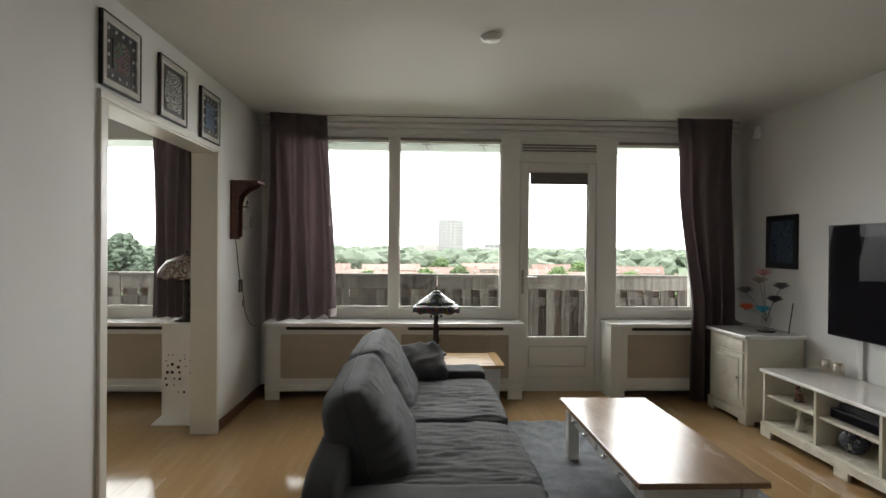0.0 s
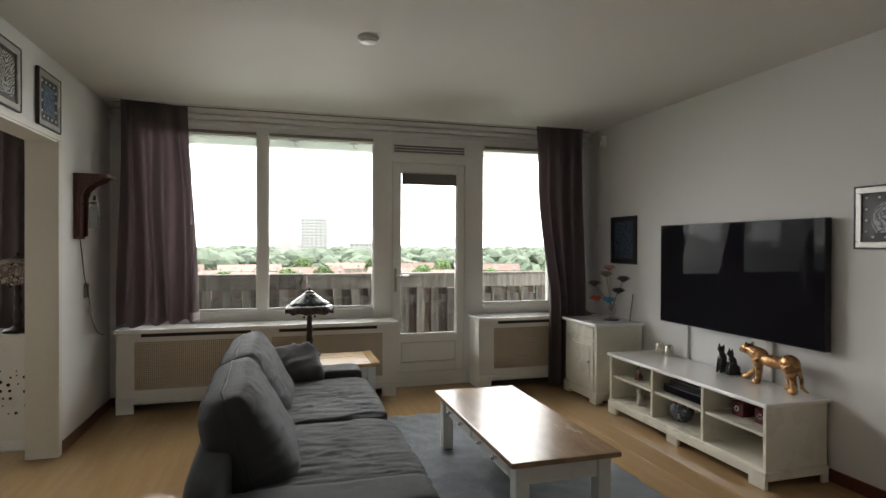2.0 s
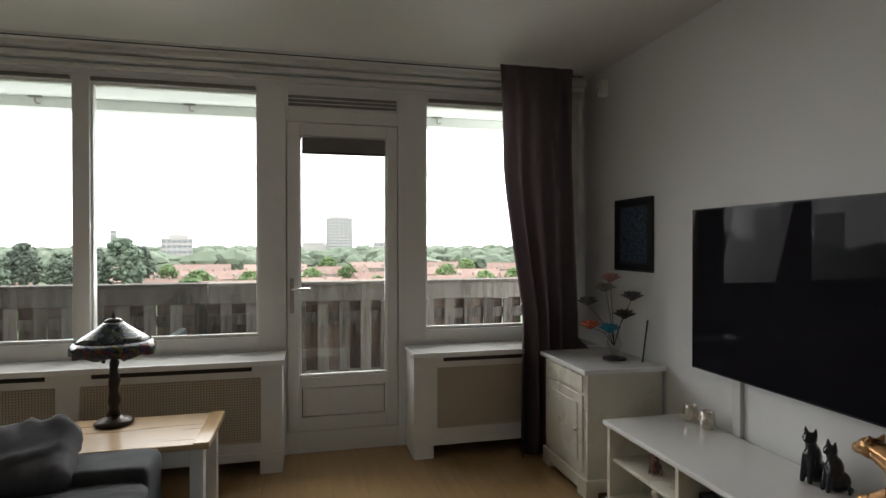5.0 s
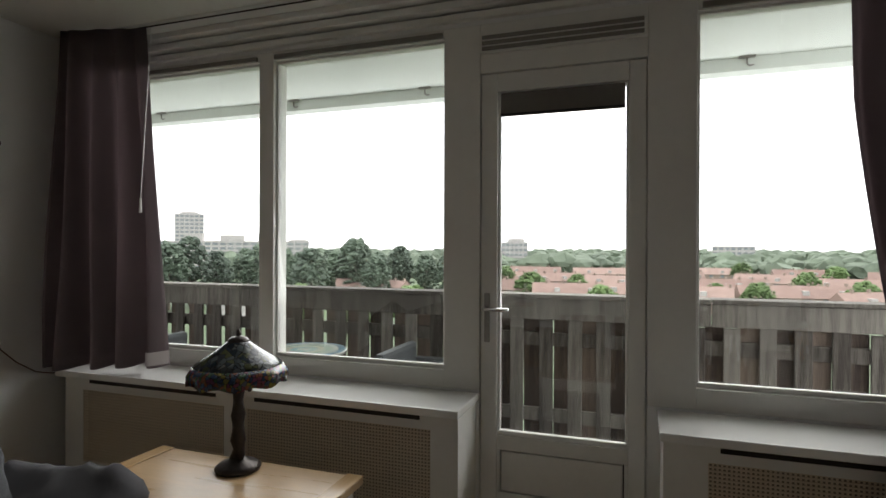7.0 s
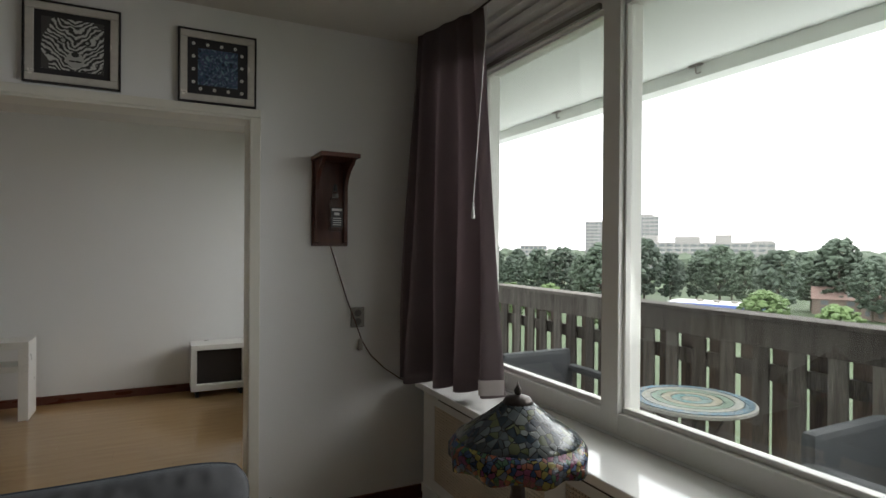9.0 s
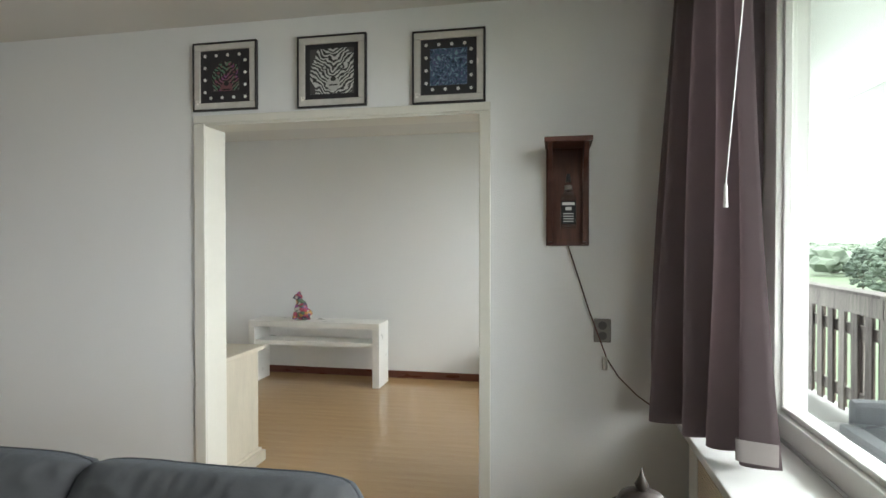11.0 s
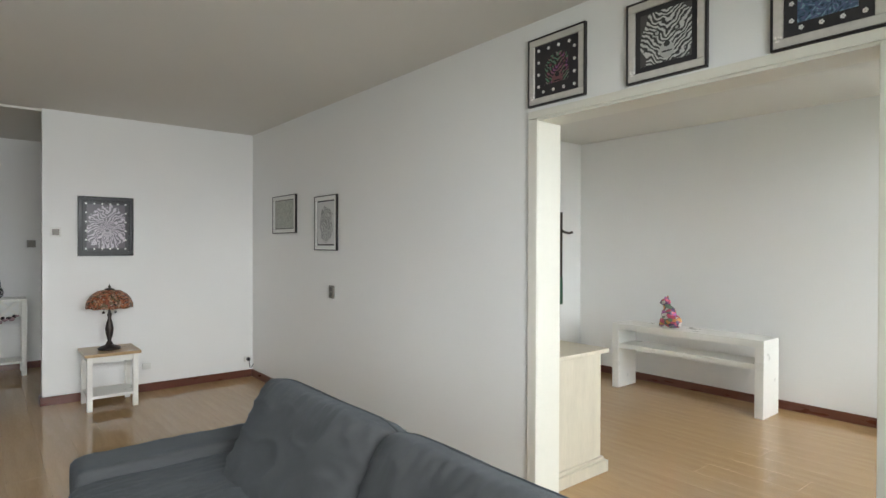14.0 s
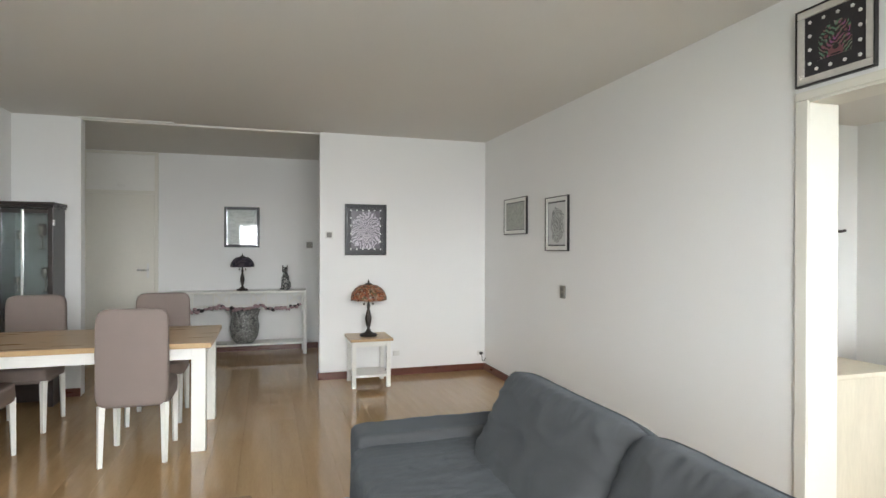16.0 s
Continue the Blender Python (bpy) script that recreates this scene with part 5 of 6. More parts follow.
part("neck_label", C((0, 0, 0.172), (0, 0, 0.19), 0.0165, 0.0155), GREYPL, bo)
part("stopper", C((0, 0, 0.205), (0, 0, 0.24), 0.0115, 0.007), BLACK, bo)
INKW = mat("label_print", (0.6, 0.59, 0.56), 0.5)
lb = part("label", B(0.0302, 0.0315, -0.03, 0.03, 0.02, 0.12), BLACK, bo, "black label with white bars")
part("label_bar", B(0.0316, 0.0322, -0.026, 0.026, 0.102, 0.114), INKW, lb)
part("label_bar", B(0.0316, 0.0322, -0.013, 0.013, 0.08, 0.094, 0.0002), INKW, lb)
for k in range(4):
    part("label_bar", B(0.0316, 0.0322, -0.022, 0.022, 0.03 + k * 0.011, 0.034 + k * 0.011), INKW, lb)
part("hanger", C((-0.088, 0, 0.17), (0, 0, 0.19), 0.004), BRONZE, bo)


def socket(loc, rz, n=2, plate=GREYPL, label="grey double wall socket"):
    th = thing("wall_socket", label, "socket", loc, rz)
    w, h = 0.075, 0.05 * n + 0.006
    part("plate", B(-w / 2, w / 2, -0.016, 0, -h / 2, h / 2, 0.005), plate, th)
    for k in range(n):
        z = (k - (n - 1) / 2) * 0.046
        part("insert", C((0, -0.0175, z), (0, -0.012, z), 0.019, None, 20), plate if plate is WHITEPL else mat("socket_insert", (0.10, 0.095, 0.085), 0.5), th, "recessed socket face")
    return th


socket((0, 4.394, 1.04), 90)
socket((0, 0.195, 1.01), 90)
socket((-3.1, 4.30, 1.0), 90)
socket((1.02, -1.57, 0.24), 180, 1, WHITEPL, "white wall socket behind the side table")
sk = socket((0.055, -1.57, 0.19), 180, 1, WHITEPL, "white wall socket with a plug in the corner")
part("plug", C((0.0, -0.04, 0), (0, -0.016, 0), 0.018), BLACK, sk, "black plug")
part("plug_cord", tube(bmesh.new(), [(0, -0.04, 0), (0.004, -0.05, -0.04), (0.012, -0.04, -0.085), (0.03, -0.03, -0.09), (0.048, -0.05, -0.055)], 0.004, 6), BLACK, sk, "black cord")
cbl = thing("lamp_cable", "thin brown cable with an inline switch", "cable", (0.008, 4.243, 1.416))
part("wire", tube(bmesh.new(), [(0.004, 0, 0.004), (0.006, 0.03, -0.09), (0.006, 0.09, -0.28), (0.018, 0.13, -0.39), (0.02, 0.17, -0.50), (0.01, 0.22, -0.58), (0.008, 0.30, -0.66), (0.008, 0.40, -0.73), (0.006, 0.5, -0.76), (0.004, 0.56, -0.765)], 0.0032, 6), MAHOG, cbl)
part("inline_switch", B(0.01, 0.03, 0.15, 0.172, -0.55, -0.49, 0.005), mat("clear_switch", (0.45, 0.42, 0.38), 0.3), cbl, "pale inline switch")
for nm, loc, mt, lbl in (("thermostat", (1.736, -1.57, 1.50), WHITEPL, "small white thermostat on the wall"), ("light_switch", (1.80, -3.5, 1.40), GREYPL, "grey light switch in the hall")):
    ts = thing(nm, lbl, nm.replace("_", " "), loc, 180)
    part("plate", B(-0.04, 0.04, -0.018, 0, -0.04, 0.04, 0.004), mt, ts)
    part("dial", B(-0.026, 0.026, -0.022, -0.017, -0.026, 0.026, 0.004), GREYPL, ts)
sd = thing("smoke_detector", "round white smoke detector on the ceiling", "smoke detector", (1.871, 2.848, CEIL_Z))
part("base", C((0, 0, -0.013), (0, 0, 0), 0.06, None, 28), WHITEPL, sd)
part("cover", lathe(bmesh.new(), [(0, -0.028), (0.04, -0.027), (0.05, -0.022), (0.052, -0.013), (0, -0.013)], 28), WHITEPL, sd, "", True)
ms = thing("motion_sensor", "small white corner sensor high on the wall", "sensor", (4.52, 4.64, 2.43))
part("housing", soft((-0.02, 0, 0), (0.03, 0.032, 0.055), 5, 6, 0), WHITEPL, ms, "", True)
part("lens", B(-0.056, -0.048, -0.018, 0.018, -0.035, 0.005, 0.004), WHITEPL, ms)
ls = mesh_thing("ceiling_strip", B(3.2, 4.0, -1.56, -1.53, CEIL_Z - 0.012, CEIL_Z, 0.003), WHITEPL, "white strip on the hall ceiling edge", "ceiling strip")
mesh_thing("ceiling_edge", B(1.83, 3.98, -1.66, -1.60, CEIL_Z - 0.02, CEIL_Z, 0.004), CEIL, "shallow ceiling edge at the hall", "trim", "structure")

# ---- things on the television wall ----
fl = thing("flower_ornament", "glass stem ornament with coloured lotus flowers", "ornament", (4.33, 4.2, 0.702))
part("base", C((0, 0, 0), (0, 0, 0.012), 0.07, 0.065, 24), BLACK, fl)
part("vase", lathe(bmesh.new(), [(0.03, 0.012), (0.02, 0.03), (0.035, 0.06), (0.045, 0.10), (0.03, 0.14), (0.03, 0.15)], 18), CLEAR, fl, "smoked glass vase", True)
for i, (dx, dy, dz, c) in enumerate(((-0.02, 0.03, 0.47, (0.5, 0.24, 0.24)), (-0.05, 0.05, 0.41, (0.26, 0.27, 0.2)), (0.07, -0.14, 0.37, (0.1, 0.1, 0.11)), (-0.14, 0.17, 0.32, (0.12, 0.13, 0.12)),
                                     (-0.13, 0.15, 0.18, (0.6, 0.13, 0.06)), (-0.03, 0.02, 0.17, (0.06, 0.3, 0.45)), (0.04, -0.08, 0.26, (0.06, 0.05, 0.06)))):
    m_ = mat("petal", c, 0.2, var=0.2)
    dx, dy = dx * 0.75, dy * 0.75
    part("stem", tube(bmesh.new(), [(0, 0, 0.08), (dx * 0.4, dy * 0.4, 0.08 + dz * 0.4), (dx, dy, dz)], 0.0022, 5), BRONZE, fl)
    bm = bmesh.new()
    for ring, rr, tl in ((11, 0.068, 0.28), (9, 0.055, 0.75), (6, 0.035, 1.6)):
        for k in range(ring):
            a = k * 6.283 / ring + ring
            bmesh.ops.create_cone(bm, cap_ends=True, segments=5, radius1=0.018, radius2=0.001, depth=rr, matrix=Matrix.Translation((dx + rr * 0.5 * math.cos(a), dy + rr * 0.5 * math.sin(a), dz + rr * 0.5 * tl)) @ Vector((math.cos(a), math.sin(a), tl)).to_track_quat("Z", "Y").to_matrix().to_4x4())
    part("flower", bm, m_, fl, "", True)
tall = mesh_thing("glass_flower_stem", tube(bmesh.new(), [(0, 0, 0), (-0.005, -0.03, 0.12), (0.0, -0.05, 0.25)], 0.005, 6), BRONZE, "dark metal flower stem leaning beside the ornament", "ornament", loc=(4.44, 4.08, 0.702))
for y in (3.66, 3.54):
    jr = thing("candle_holder", "small ribbed mercury glass candle holder", "candle holder", (4.44, y, 0.492), group="candle holders")
    part("cup", lathe(bmesh.new(), [(0.0, 0.001), (0.03, 0.001), (0.036, 0.02), (0.038, 0.045), (0.033, 0.075), (0.030, 0.085), (0.026, 0.083), (0.03, 0.05), (0.0, 0.02)], 20), MERCURY, jr, "", True)


def fused(blobs, limbs, voxel_mat, name, label, cat, loc, rz=0.0, fine=0.005):
    bm = bmesh.new()
    for c, r in blobs:
        ball(bm, c, r, 14, 10)
    for p0, p1, r0, r1 in limbs:
        cyl(bm, p0, p1, r0, r1, 10)
        ball(bm, p1, r1, 10, 8)
    ob = mesh_thing(name, bm, voxel_mat, label, cat, smooth=True, loc=loc, rz=rz)
    skin = ob.modifiers.new("skin", "REMESH")
    skin.mode, skin.voxel_size, skin.use_smooth_shade = "VOXEL", fine, True
    ease = ob.modifiers.new("ease", "SMOOTH")
    ease.factor, ease.iterations = 0.5, 5
    return ob


def sitting_cat(hgt, m_, name, label, loc, rz):
    s = hgt / 0.30
    return fused([((0, 0.02 * s, 0.06 * s), (0.055 * s, 0.07 * s, 0.065 * s)), ((0, 0, 0.13 * s), (0.042 * s, 0.05 * s, 0.075 * s)), ((0, -0.025 * s, 0.235 * s), (0.036 * s, 0.036 * s, 0.034 * s)), ((0, -0.055 * s, 0.226 * s), (0.016 * s, 0.014 * s, 0.012 * s))],
                 [((0.02 * s, -0.03 * s, 0.15 * s), (0.02 * s, -0.055 * s, 0.012 * s), 0.016 * s, 0.014 * s), ((-0.02 * s, -0.03 * s, 0.15 * s), (-0.02 * s, -0.055 * s, 0.012 * s), 0.016 * s, 0.014 * s),
                  ((0.022 * s, -0.02 * s, 0.255 * s), (0.03 * s, -0.018 * s, 0.295 * s), 0.016 * s, 0.003 * s), ((-0.022 * s, -0.02 * s, 0.255 * s), (-0.03 * s, -0.018 * s, 0.295 * s), 0.016 * s, 0.003 * s),
                  ((0.03 * s, 0.08 * s, 0.02 * s), (0.075 * s, 0.03 * s, 0.015 * s), 0.014 * s, 0.010 * s), ((0.0, -0.01 * s, 0.18 * s), (0, -0.022 * s, 0.225 * s), 0.03 * s, 0.028 * s)], m_, name, label, "figurine", loc, rz, 0.016 * hgt)


CATBLK = mat("black_ceramic", (0.02, 0.022, 0.026), 0.2, var=0.3)
for y, h_, rz in ((2.93, 0.21, -80), (2.84, 0.19, -100)):
    sitting_cat(h_, CATBLK, "cat_figurine", "black ceramic sitting cat on the bench", (4.41, y, 0.491), rz)
GOLD = mat("copper_gold_lustre", (0.42, 0.17, 0.055), 0.28, metal=0.7, var=0.5, scale=14, grain=60, bump=0.1, col2=(0.62, 0.36, 0.16))
fused([((0.0, 0, 0.165), (0.13, 0.042, 0.042)), ((-0.10, 0, 0.18), (0.058, 0.046, 0.056)), ((0.12, 0, 0.172), (0.066, 0.048, 0.058)), ((-0.205, 0, 0.212), (0.044, 0.036, 0.037)), ((-0.243, 0, 0.200), (0.026, 0.023, 0.021)),
       ((-0.245, 0.028, 0.018), (0.034, 0.021, 0.018)), ((-0.105, -0.03, 0.018), (0.034, 0.021, 0.018)), ((0.085, 0.028, 0.018), (0.033, 0.021, 0.018)), ((0.165, -0.03, 0.018), (0.033, 0.021, 0.018))],
      [((-0.11, 0, 0.19), (-0.19, 0, 0.212), 0.05, 0.034), ((-0.11, 0.028, 0.165), (-0.165, 0.028, 0.075), 0.034, 0.02), ((-0.165, 0.028, 0.075), (-0.232, 0.028, 0.026), 0.02, 0.018), ((-0.095, -0.03, 0.165), (-0.08, -0.03, 0.09), 0.034, 0.021), ((-0.08, -0.03, 0.09), (-0.092, -0.03, 0.022), 0.021, 0.019),
       ((0.125, 0.028, 0.16), (0.085, 0.028, 0.10), 0.044, 0.023), ((0.085, 0.028, 0.10), (0.10, 0.028, 0.022), 0.021, 0.018), ((0.135, -0.03, 0.16), (0.165, -0.03, 0.10), 0.044, 0.023), ((0.165, -0.03, 0.10), (0.18, -0.03, 0.022), 0.021, 0.019),
       ((0.165, 0, 0.185), (0.20, 0, 0.10), 0.016, 0.012), ((0.20, 0, 0.10), (0.205, 0, 0.045), 0.012, 0.011), ((0.205, 0, 0.045), (0.24, 0, 0.03), 0.011, 0.009),
       ((-0.195, 0.024, 0.235), (-0.188, 0.03, 0.258), 0.014, 0.006), ((-0.195, -0.024, 0.235), (-0.188, -0.03, 0.258), 0.014, 0.006)],
      GOLD, "panther_figurine", "copper and gold walking panther figurine on the bench", "figurine", (4.385, 2.48, 0.492), -90, 0.0045)
# things on the bench shelves
vs_ = thing("vase", "blue-grey round ceramic vase with a star pattern", "vase", (4.20, 3.09, 0.115))
part("body", lathe(bmesh.new(), [(0.04, 0.0), (0.07, 0.03), (0.085, 0.075), (0.075, 0.12), (0.045, 0.145), (0.04, 0.15), (0.03, 0.14), (0.0, 0.13)], 24), mosaic("blue_vase_glaze", [(0.1, 0.12, 0.17), (0.3, 0.32, 0.36), (0.07, 0.08, 0.12)], 40, 0.25), vs_, "", True)
sitting_cat(0.13, mosaic("patchwork_glaze", [(0.3, 0.08, 0.06), (0.45, 0.4, 0.36), (0.1, 0.06, 0.06)], 60, 0.3), "cat_figurine", "small patchwork ceramic cat on a shelf", (4.14, 3.52, 0.308), -80)
sitting_cat(0.15, mat("white_ceramic", (0.6, 0.58, 0.52), 0.25), "cat_figurine", "white ceramic figurine on the lower shelf", (4.14, 3.50, 0.115), -80)
db = thing("media_box", "black media player box", "media box", (4.25, 2.98, 0.308))
part("body", B(-0.14, 0.15, -0.2, 0.2, 0.006, 0.065, 0.004), BLACK, db)
part("front_panel", B(-0.144, -0.139, -0.19, 0.19, 0.012, 0.058, 0.002), SCREEN, db)
part("lid_box", B(-0.10, 0.14, -0.16, 0.18, 0.066, 0.10, 0.004), BLACK, db)
for y in (2.555, 2.375):
    cb_ = thing("gift_box", "dark red box with a silver flower clasp", "box", (4.25, y, 0.308), group="red boxes")
    part("body", B(-0.07, 0.07, -0.045, 0.045, 0, 0.09, 0.004), mat("dark_red_velvet", (0.14, 0.02, 0.025), 0.6, var=0.2), cb_)
    bm = bmesh.new()
    for k in range(6):
        ball(bm, (-0.073, 0.014 * math.cos(k * 1.047), 0.048 + 0.014 * math.sin(k * 1.047)), 0.007, 8, 6)
    part("clasp", bm, CHROME, cb_, "silver flower clasp", True)
fo = thing("glass_ornament", "small silver flower ornament on a stand", "ornament", (4.14, 2.27, 0.308))
part("stem", C((0, 0, 0), (0, 0, 0.07), 0.012, 0.004), CHROME, fo)
part("head", ball(bmesh.new(), (0, 0, 0.085), (0.012, 0.022, 0.022)), CHROME, fo, "", True)

# ---- side room ----
bn = thing("console_bench", "white open console table against the wall", "console table", (-2.93, 1.1, 0))
part("top", B(0, 0.31, 0, 1.4, 0.575, 0.635, 0.003), WHITE, bn)
for y in (0.0, 1.33):
    part("side_panel", B(0, 0.31, y, y + 0.07, 0, 0.575, 0.003), WHITE, bn)
part("shelf", B(0.01, 0.30, 0.07, 1.33, 0.392, 0.437, 0.002), WHITE, bn)
cat_big = sitting_cat(0.30, mosaic("flower_cat_glaze", [(0.5, 0.08, 0.14), (0.6, 0.55, 0.5), (0.35, 0.1, 0.3), (0.08, 0.05, 0.12), (0.5, 0.25, 0.08), (0.12, 0.2, 0.12)], 34, 0.3, (0.1, 0.04, 0.06), 0.03), "cat_figurine", "floral painted sitting cat on the console", (-2.76, 1.62, 0.636), 12)
cat_big.scale = (1.3, 1.3, 1.0)
pc = thing("pine_cupboard", "bleached pine cupboard behind the opening", "cupboard", (-0.75, 1.35, 0))
part("body", B(0.02, 0.50, 0.0, 0.93, 0.09, 0.735), PINE, pc)
part("top", B(-0.02, 0.515, -0.02, 0.965, 0.735, 0.762, 0.006), PINE, pc)
part("plinth", B(-0.02, 0.515, -0.015, 0.962, 0.0, 0.07, 0.006), PINE, pc)
part("moulding", B(0.0, 0.51, 0.0, 0.945, 0.07, 0.092, 0.008), PINE, pc)
hb = thing("low_cabinet", "small white cabinet with a dark open front", "cabinet", (-3.06, 3.70, 0))
part("case", box(box(box(B(0, 0.30, 0, 0.5, 0.06, 0.12, 0.006), 0, 0.30, 0, 0.5, 0.44, 0.49, 0.006), 0, 0.30, 0, 0.05, 0.12, 0.44), 0, 0.30, 0.45, 0.5, 0.12, 0.44), WHITE, hb)
part("inner", B(0.0, 0.24, 0.05, 0.45, 0.12, 0.44), SLOT, hb, "dark interior")
for y in (0.04, 0.43):
    part("foot", B(0.03, 0.28, y, y + 0.03, 0, 0.06, 0.004), BLACK, hb)
hs = thing("wall_sculpture", "dark horned wooden wall sculpture with a green foot", "sculpture", (-2.72, 0.35, 0.75))
part("blade", B(-0.02, 0.03, 0, 0.03, 0.3, 1.02, 0.006), BRONZE, hs)
part("horn", tube(bmesh.new(), [(0, 0.015, 0.83), (-0.06, 0.02, 0.80), (-0.14, 0.02, 0.79), (-0.2, 0.02, 0.80)], 0.014, 8), BRONZE, hs)
part("foot", B(-0.025, 0.035, 0, 0.032, 0, 0.30, 0.005), mat("dark_green_lacquer", (0.02, 0.10, 0.05), 0.3), hs, "dark green lower part")

# ---- dining end ----
dt = thing("dining_table", "long white dining table with a pale oak top", "dining table", (2.70, -0.60, 0))
part("tabletop", B(0, 1.78, 0, 0.90, 0.70, 0.735, 0.006), OAKX, dt, "pale oak top")
bm = B(0.05, 1.73, 0.05, 0.07, 0.62, 0.70)
box(bm, 0.05, 1.73, 0.83, 0.85, 0.62, 0.70)
box(bm, 0.05, 0.07, 0.07, 0.83, 0.62, 0.70)
box(bm, 1.71, 1.73, 0.07, 0.83, 0.62, 0.70)
part("apron", bm, WHITE, dt)
for x in (0.04, 1.65):
    for y in (0.04, 0.77):
        part("leg", B(x, x + 0.09, y, y + 0.09, 0, 0.70, 0.004), WHITE, dt)
ch = thing("dining_chair", "taupe upholstered dining chair with white legs", "chair", (3.15, 0.18, 0), 0, "dining chairs")
part("seat", soft((0, 0, 0.43), (0.205, 0.23, 0.055), 8, 8, 0.002), TAUPE, ch, "", True)
part("skirt", B(-0.2, 0.2, -0.2, 0.2, 0.36, 0.42, 0.01), TAUPE, ch)
part("backrest", soft((0, 0.215, 0.68), (0.205, 0.035, 0.305), 9, 10, 0.002), TAUPE, ch, "", True)
for x in (-0.18, 0.18):
    for y in (-0.19, 0.2):
        part("leg", C((x, y, 0.38), (x * 1.02, y * 1.08, 0), 0.026, 0.017, 4), WHITE, ch)
for loc, rz in (((3.18, -0.66, 0), 180), ((4.10, -0.68, 0), 180), ((4.12, 0.18, 0), 0)):
    copy_thing(ch, pose(*loc, 0, 0, rz))
st = thing("side_table", "white side table with a pale oak top and low shelf", "side table", (1.37, -1.29, 0))
part("tabletop", B(-0.21, 0.21, -0.22, 0.22, 0.455, 0.48, 0.005), OAKX, st, "pale oak top")
bm = B(-0.18, 0.18, -0.18, -0.165, 0.40, 0.455)
box(bm, -0.18, 0.18, 0.165, 0.18, 0.40, 0.455)
box(bm, -0.18, -0.165, -0.165, 0.165, 0.40, 0.455)
box(bm, 0.165, 0.18, -0.165, 0.165, 0.40, 0.455)
part("apron", bm, WHITE, st)
part("shelf", B(-0.18, 0.18, -0.18, 0.18, 0.10, 0.125, 0.003), WHITE, st)
for x in (-0.19, 0.15):
    for y in (-0.19, 0.15):
        part("leg", B(x, x + 0.04, y, y + 0.04, 0, 0.455, 0.003), WHITE, st)
lamp((1.37, -1.29, 0.481), 0.565, TIFF_ORANGE, [(a * 1.16, b) for a, b in DOME], 0.5, "bronze table lamp with an orange stained glass shade", False)
cv = thing("display_cabinet", "dark brown glass-fronted display cabinet", "display cabinet", (4.095, -1.535, 0))
DBR = mat("dark_espresso_wood", (0.03, 0.022, 0.02), 0.3, var=0.3)
part("back", B(0.02, 0.40, 0.0, 0.02, 0.1, 1.72), mat("mirrored_back", (0.30, 0.33, 0.32), 0.12, metal=0.5), cv, "mirrored back panel")
for x in (0.0, 0.375):
    part("post", B(x, x + 0.04, 0, 0.30, 0, 1.72, 0.004), DBR, cv)
part("cornice", B(-0.02, 0.42, -0.0, 0.33, 1.72, 1.75, 0.006), DBR, cv)
part("cornice_lip", B(-0.012, 0.418, 0.0, 0.318, 1.70, 1.719, 0.004), DBR, cv)
part("lower_body", B(0.04, 0.375, 0.02, 0.29, 0.05, 0.62, 0.004), DBR, cv)
for z in (0.62, 0.98, 1.34):
    part("glass_shelf", B(0.04, 0.375, 0.02, 0.27, z, z + 0.008), CLEAR, cv, "glass shelf")
part("glass_door", B(0.041, 0.374, 0.285, 0.29, 0.63, 1.69), CLEAR, cv, "clear glass door")
part("door_rail", B(0.215, 0.235, 0.29, 0.298, 0.63, 1.69, 0.003), CHROME, cv, "bright metal strip")
part("door_rail", B(0.041, 0.374, 0.29, 0.297, 1.655, 1.69, 0.003), DBR, cv)
for z in (0.8, 1.55):
    part("hinge", B(-0.008, 0.0, 0.27, 0.31, z, z + 0.05, 0.002), CHROME, cv)

# ---- hall ----
hc = thing("hall_console", "white console table with crossed trestle details", "console table", (1.86, -3.42, 0))
part("top", B(0, 1.62, 0, 0.34, 0.79, 0.815, 0.004), WHITE, hc)
part("lower_shelf", B(0.03, 1.59, 0.02, 0.32, 0.13, 0.155, 0.003), WHITE, hc)
for x in (0.0, 1.575):
    for y in (0.0, 0.295):
        part("leg", B(x, x + 0.045, y, y + 0.045, 0, 0.79, 0.003), WHITE, hc)
part("lower_rail", B(0.045, 1.575, 0.305, 0.325, 0.62, 0.645, 0.002), WHITE, hc)
for x in (0.06, 0.50, 0.94, 1.36):
    c1 = part("cross", B(-0.014, 0.014, -0.01, 0.01, -0.10, 0.10, 0.001), WHITE, hc)
    c1.location, c1.rotation_euler = (x + 0.09, 0.315, 0.715), (0, radians(45), 0)
    c2 = part("cross", B(-0.014, 0.014, -0.0095, 0.0095, -0.10, 0.10, 0.001), WHITE, hc)
    c2.location, c2.rotation_euler = (x + 0.09, 0.318, 0.715), (0, radians(-45), 0)
    for e in (0.0, 0.18):
        part("baluster", B(x + e - 0.01, x + e + 0.01, 0.305, 0.325, 0.645, 0.79), WHITE, hc)
for z, x, hh in ((0.63, 0.13, 0.14), (0.63, 0.33, 0.10), (0.99, 0.12, 0.2), (0.99, 0.36, 0.12), (1.35, 0.15, 0.22), (1.35, 0.34, 0.16)):
    gb = thing("goblet", "clear glass goblet in the display cabinet", "goblet", (4.095 + x * 0.85, -1.385, z), group="cabinet glassware")
    part("bowl", lathe(bmesh.new(), [(0.035, 0), (0.03, 0.006), (0.006, 0.012), (0.006, hh * 0.45), (0.03, hh * 0.55), (0.036, hh * 0.8), (0.03, hh)], 16), MERCURY, gb, "", True)
gl = thing("garland", "pink and brown fabric flower garland", "garland", (1.95, -3.06, 0.66))
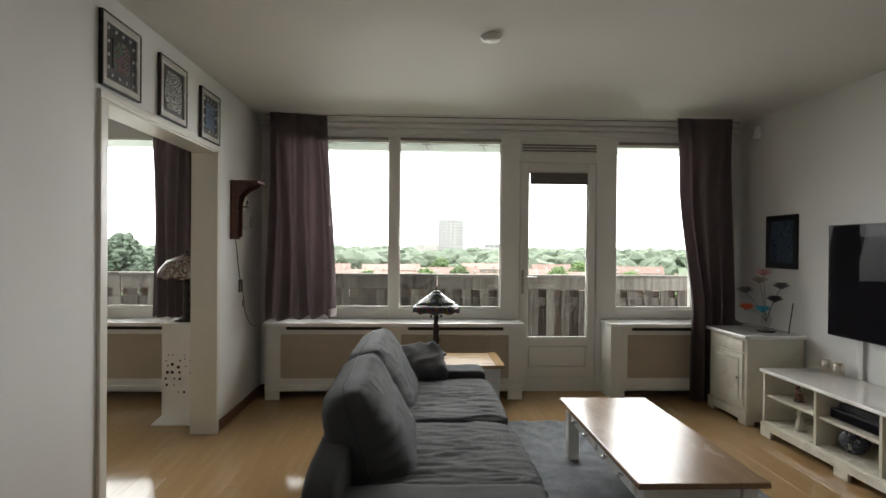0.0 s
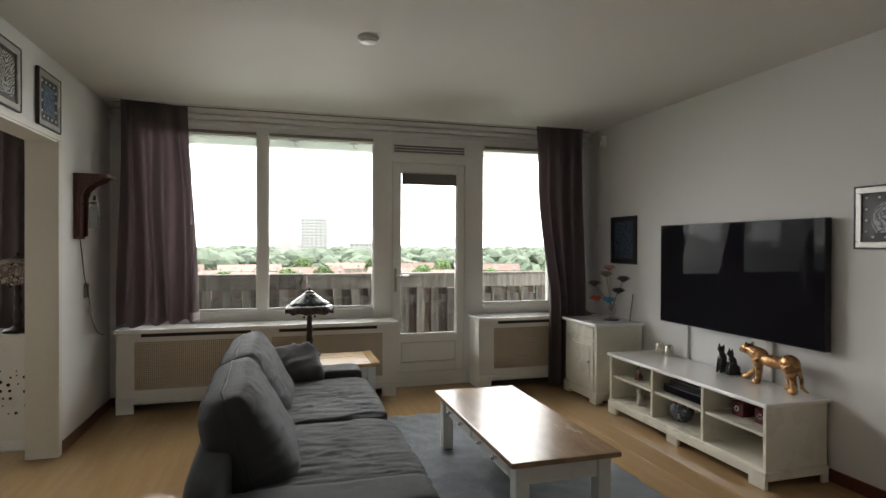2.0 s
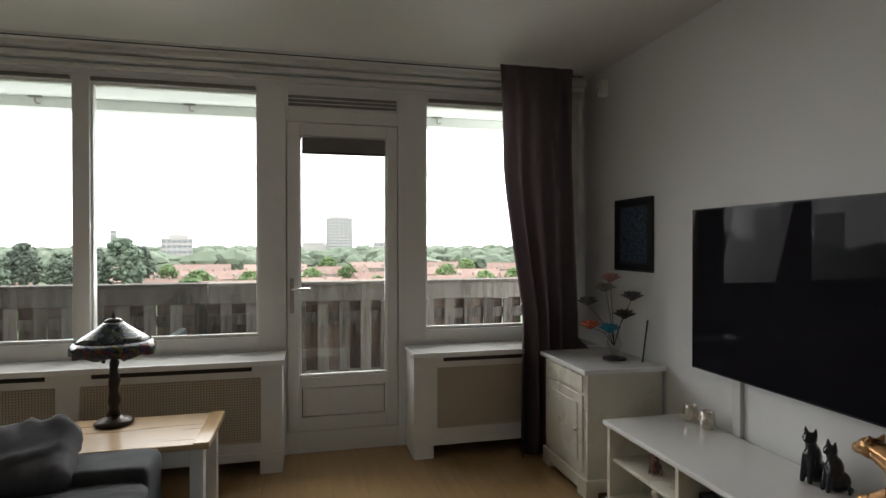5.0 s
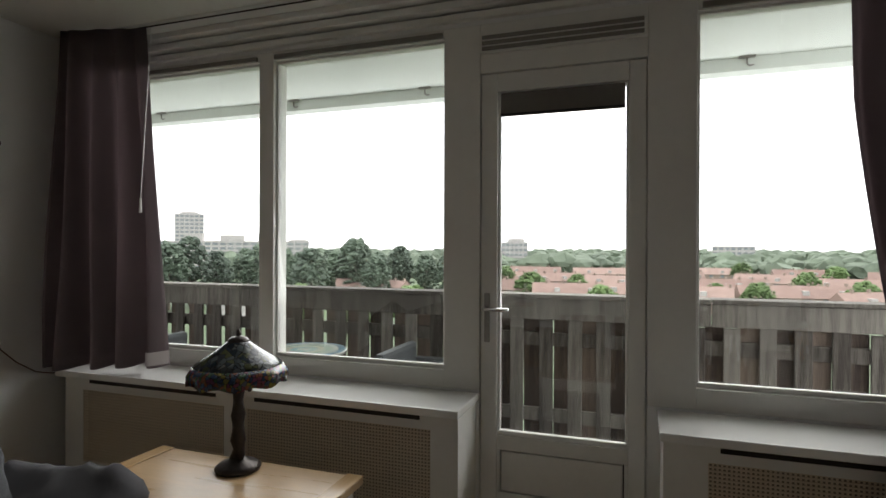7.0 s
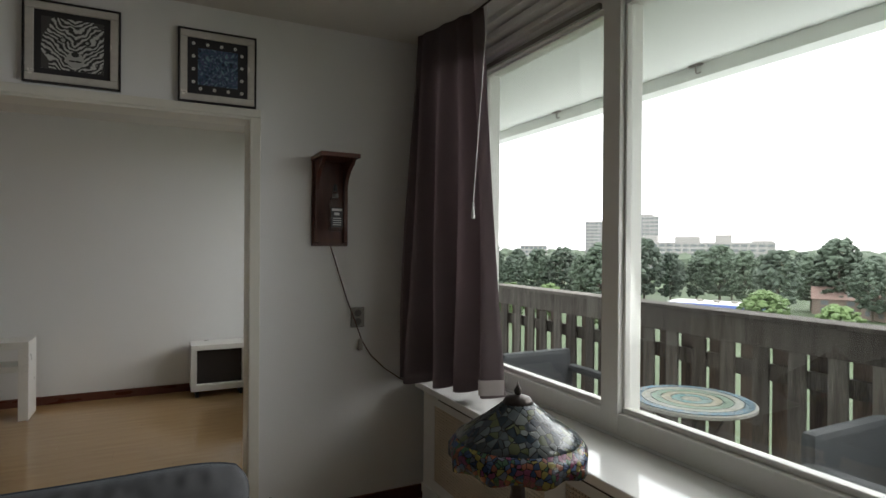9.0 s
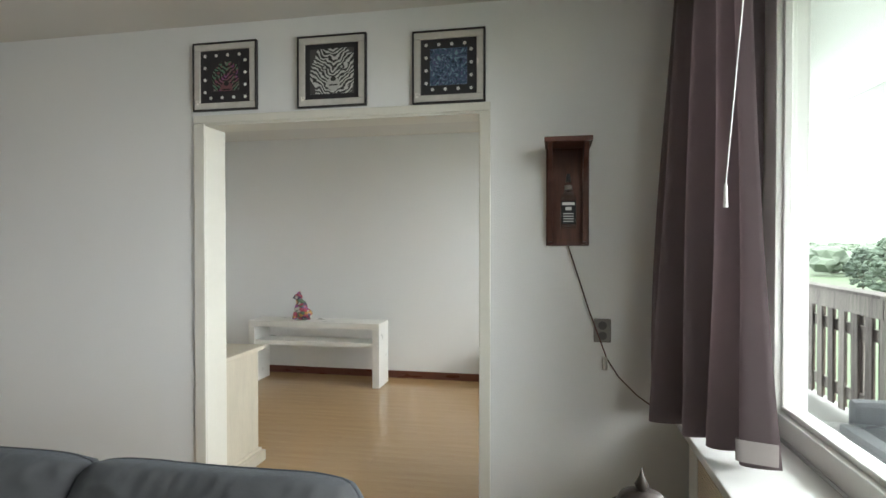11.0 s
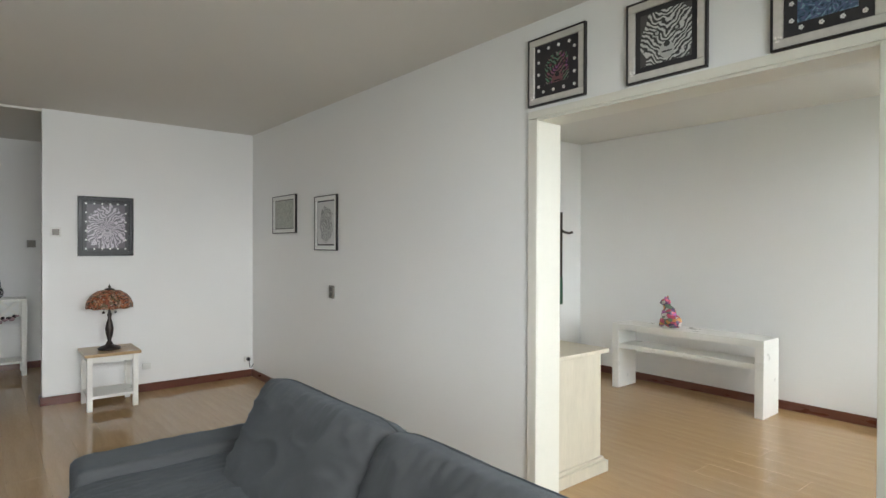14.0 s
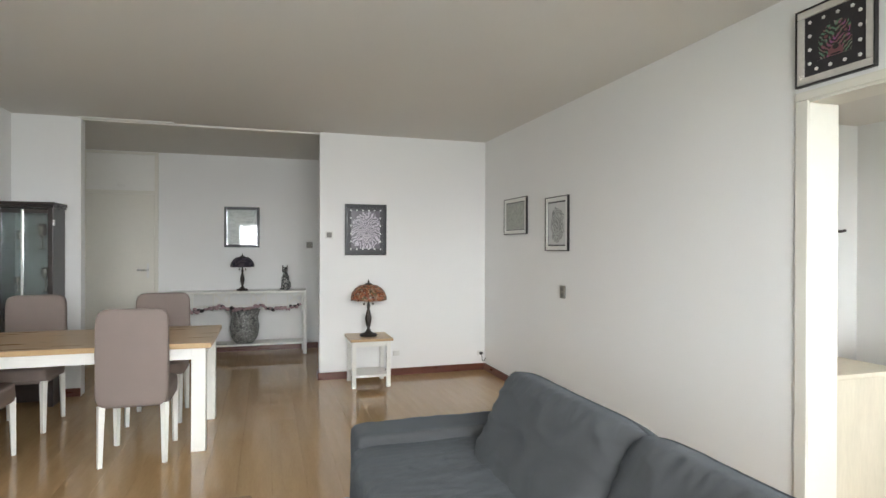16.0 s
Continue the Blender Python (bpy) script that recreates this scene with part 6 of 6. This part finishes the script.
PINK = mat("dusty_pink_fabric", (0.4, 0.28, 0.3), 0.9, var=0.3, scale=20)
rn = random.Random(9)
bm, bm2 = bmesh.new(), bmesh.new()
for k in range(90):
    u = k / 89
    z = -0.02 - 0.05 * abs(math.sin(u * 3.14159 * 3)) + rn.uniform(-0.02, 0.02)
    ball(bm if rn.random() < 0.7 else bm2, (u * 1.45, rn.uniform(-0.02, 0.02), z), (rn.uniform(0.012, 0.03), 0.02, rn.uniform(0.012, 0.025)), 7, 5)
part("blossoms", bm, PINK, gl)
part("leaves", bm2, DARKFRAME, gl)
lamp((2.65, -3.25, 0.816), 0.47, TIFF_DARK, [(a * 1.12, b) for a, b in DOME], 0.4, "dark stained glass table lamp on the hall console", False)
sitting_cat(0.33, mosaic("zebra_glaze", [(0.5, 0.5, 0.47), (0.04, 0.04, 0.04), (0.2, 0.2, 0.18)], 40, 0.3, (0.03, 0.03, 0.03), 0.08), "cat_figurine", "black and white patterned cat on the hall console", (2.12, -3.25, 0.816), 20)
fv = thing("floor_vase", "large black and white patterned vase under the console", "vase", (2.62, -3.22, 0.155))
part("body", lathe(bmesh.new(), [(0.11, 0), (0.16, 0.08), (0.18, 0.2), (0.16, 0.32), (0.19, 0.42), (0.15, 0.43), (0, 0.40)], 24), mosaic("pebble_glaze", [(0.42, 0.42, 0.4), (0.3, 0.3, 0.29), (0.5, 0.5, 0.48)], 45, 0.4, (0.06, 0.06, 0.06), 0.12), fv, "", True)
hd = thing("door_2", "closed cream hall door with a panel above", "door", kind="structure")
for a in ((3.66, 3.70, 0, 2.55), (4.46, 4.50, 0, 2.55), (3.70, 4.46, 2.52, 2.55), (3.70, 4.46, 2.03, 2.07)):
    part("door_frame", B(a[0], a[1], -3.5, -3.47, a[2], a[3], 0.003), CREAM, hd)
part("leaf", B(3.703, 4.457, -3.495, -3.48, 0.005, 2.027, 0.003), CREAM, hd)
part("transom_panel", B(3.703, 4.457, -3.496, -3.484, 2.073, 2.517, 0.003), WHITE, hd)
dh = part("handle_plate", B(3.76, 3.79, -3.48, -3.474, 0.98, 1.16, 0.003), WHITEPL, hd)
part("lever", tube(bmesh.new(), [(3.775, -3.475, 1.08), (3.775, -3.43, 1.08), (3.89, -3.43, 1.08)], 0.008, 8), CHROME, dh, "steel lever handle", True)

# ---- floor planks ----
shapes = {}


def plank(x, y0, y1, w):
    key = (round(w, 3), round(y1 - y0, 3))
    if key not in shapes:
        b_ = B(0.0001, key[0] - 0.0001, 0.0001, key[1] - 0.0001, -0.014, 0.0, 0.0005, 1)
        me_ = bpy.data.meshes.new("plank")
        b_.to_mesh(me_)
        b_.free()
        me_.materials.append(OAK)
        shapes[key] = me_
    o = new("plank", shapes[key])
    o.parent = floor
    o.matrix_basis = pose(x, y0, 0)


PW, PL = 0.193, 1.38
for (xa, xb, ya, yb) in ((0.0, 4.52, -1.57, 5.03), (1.544, 4.52, -3.5, -1.57), (-3.1, -0.16, 0.35, 5.02), (-0.16, 0.0, 2.408, 3.835)):
    i = 0
    x = xa
    while x < xb - 0.004:
        w = min(PW, xb - x)
        y = ya - PL * ((i * 0.37) % 1.0)
        while y < yb - 0.004:
            a, b = max(y, ya), min(y + PL, yb)
            if b - a > 0.01:
                plank(x, a, b, w)
            y += PL
        x += PW
        i += 1
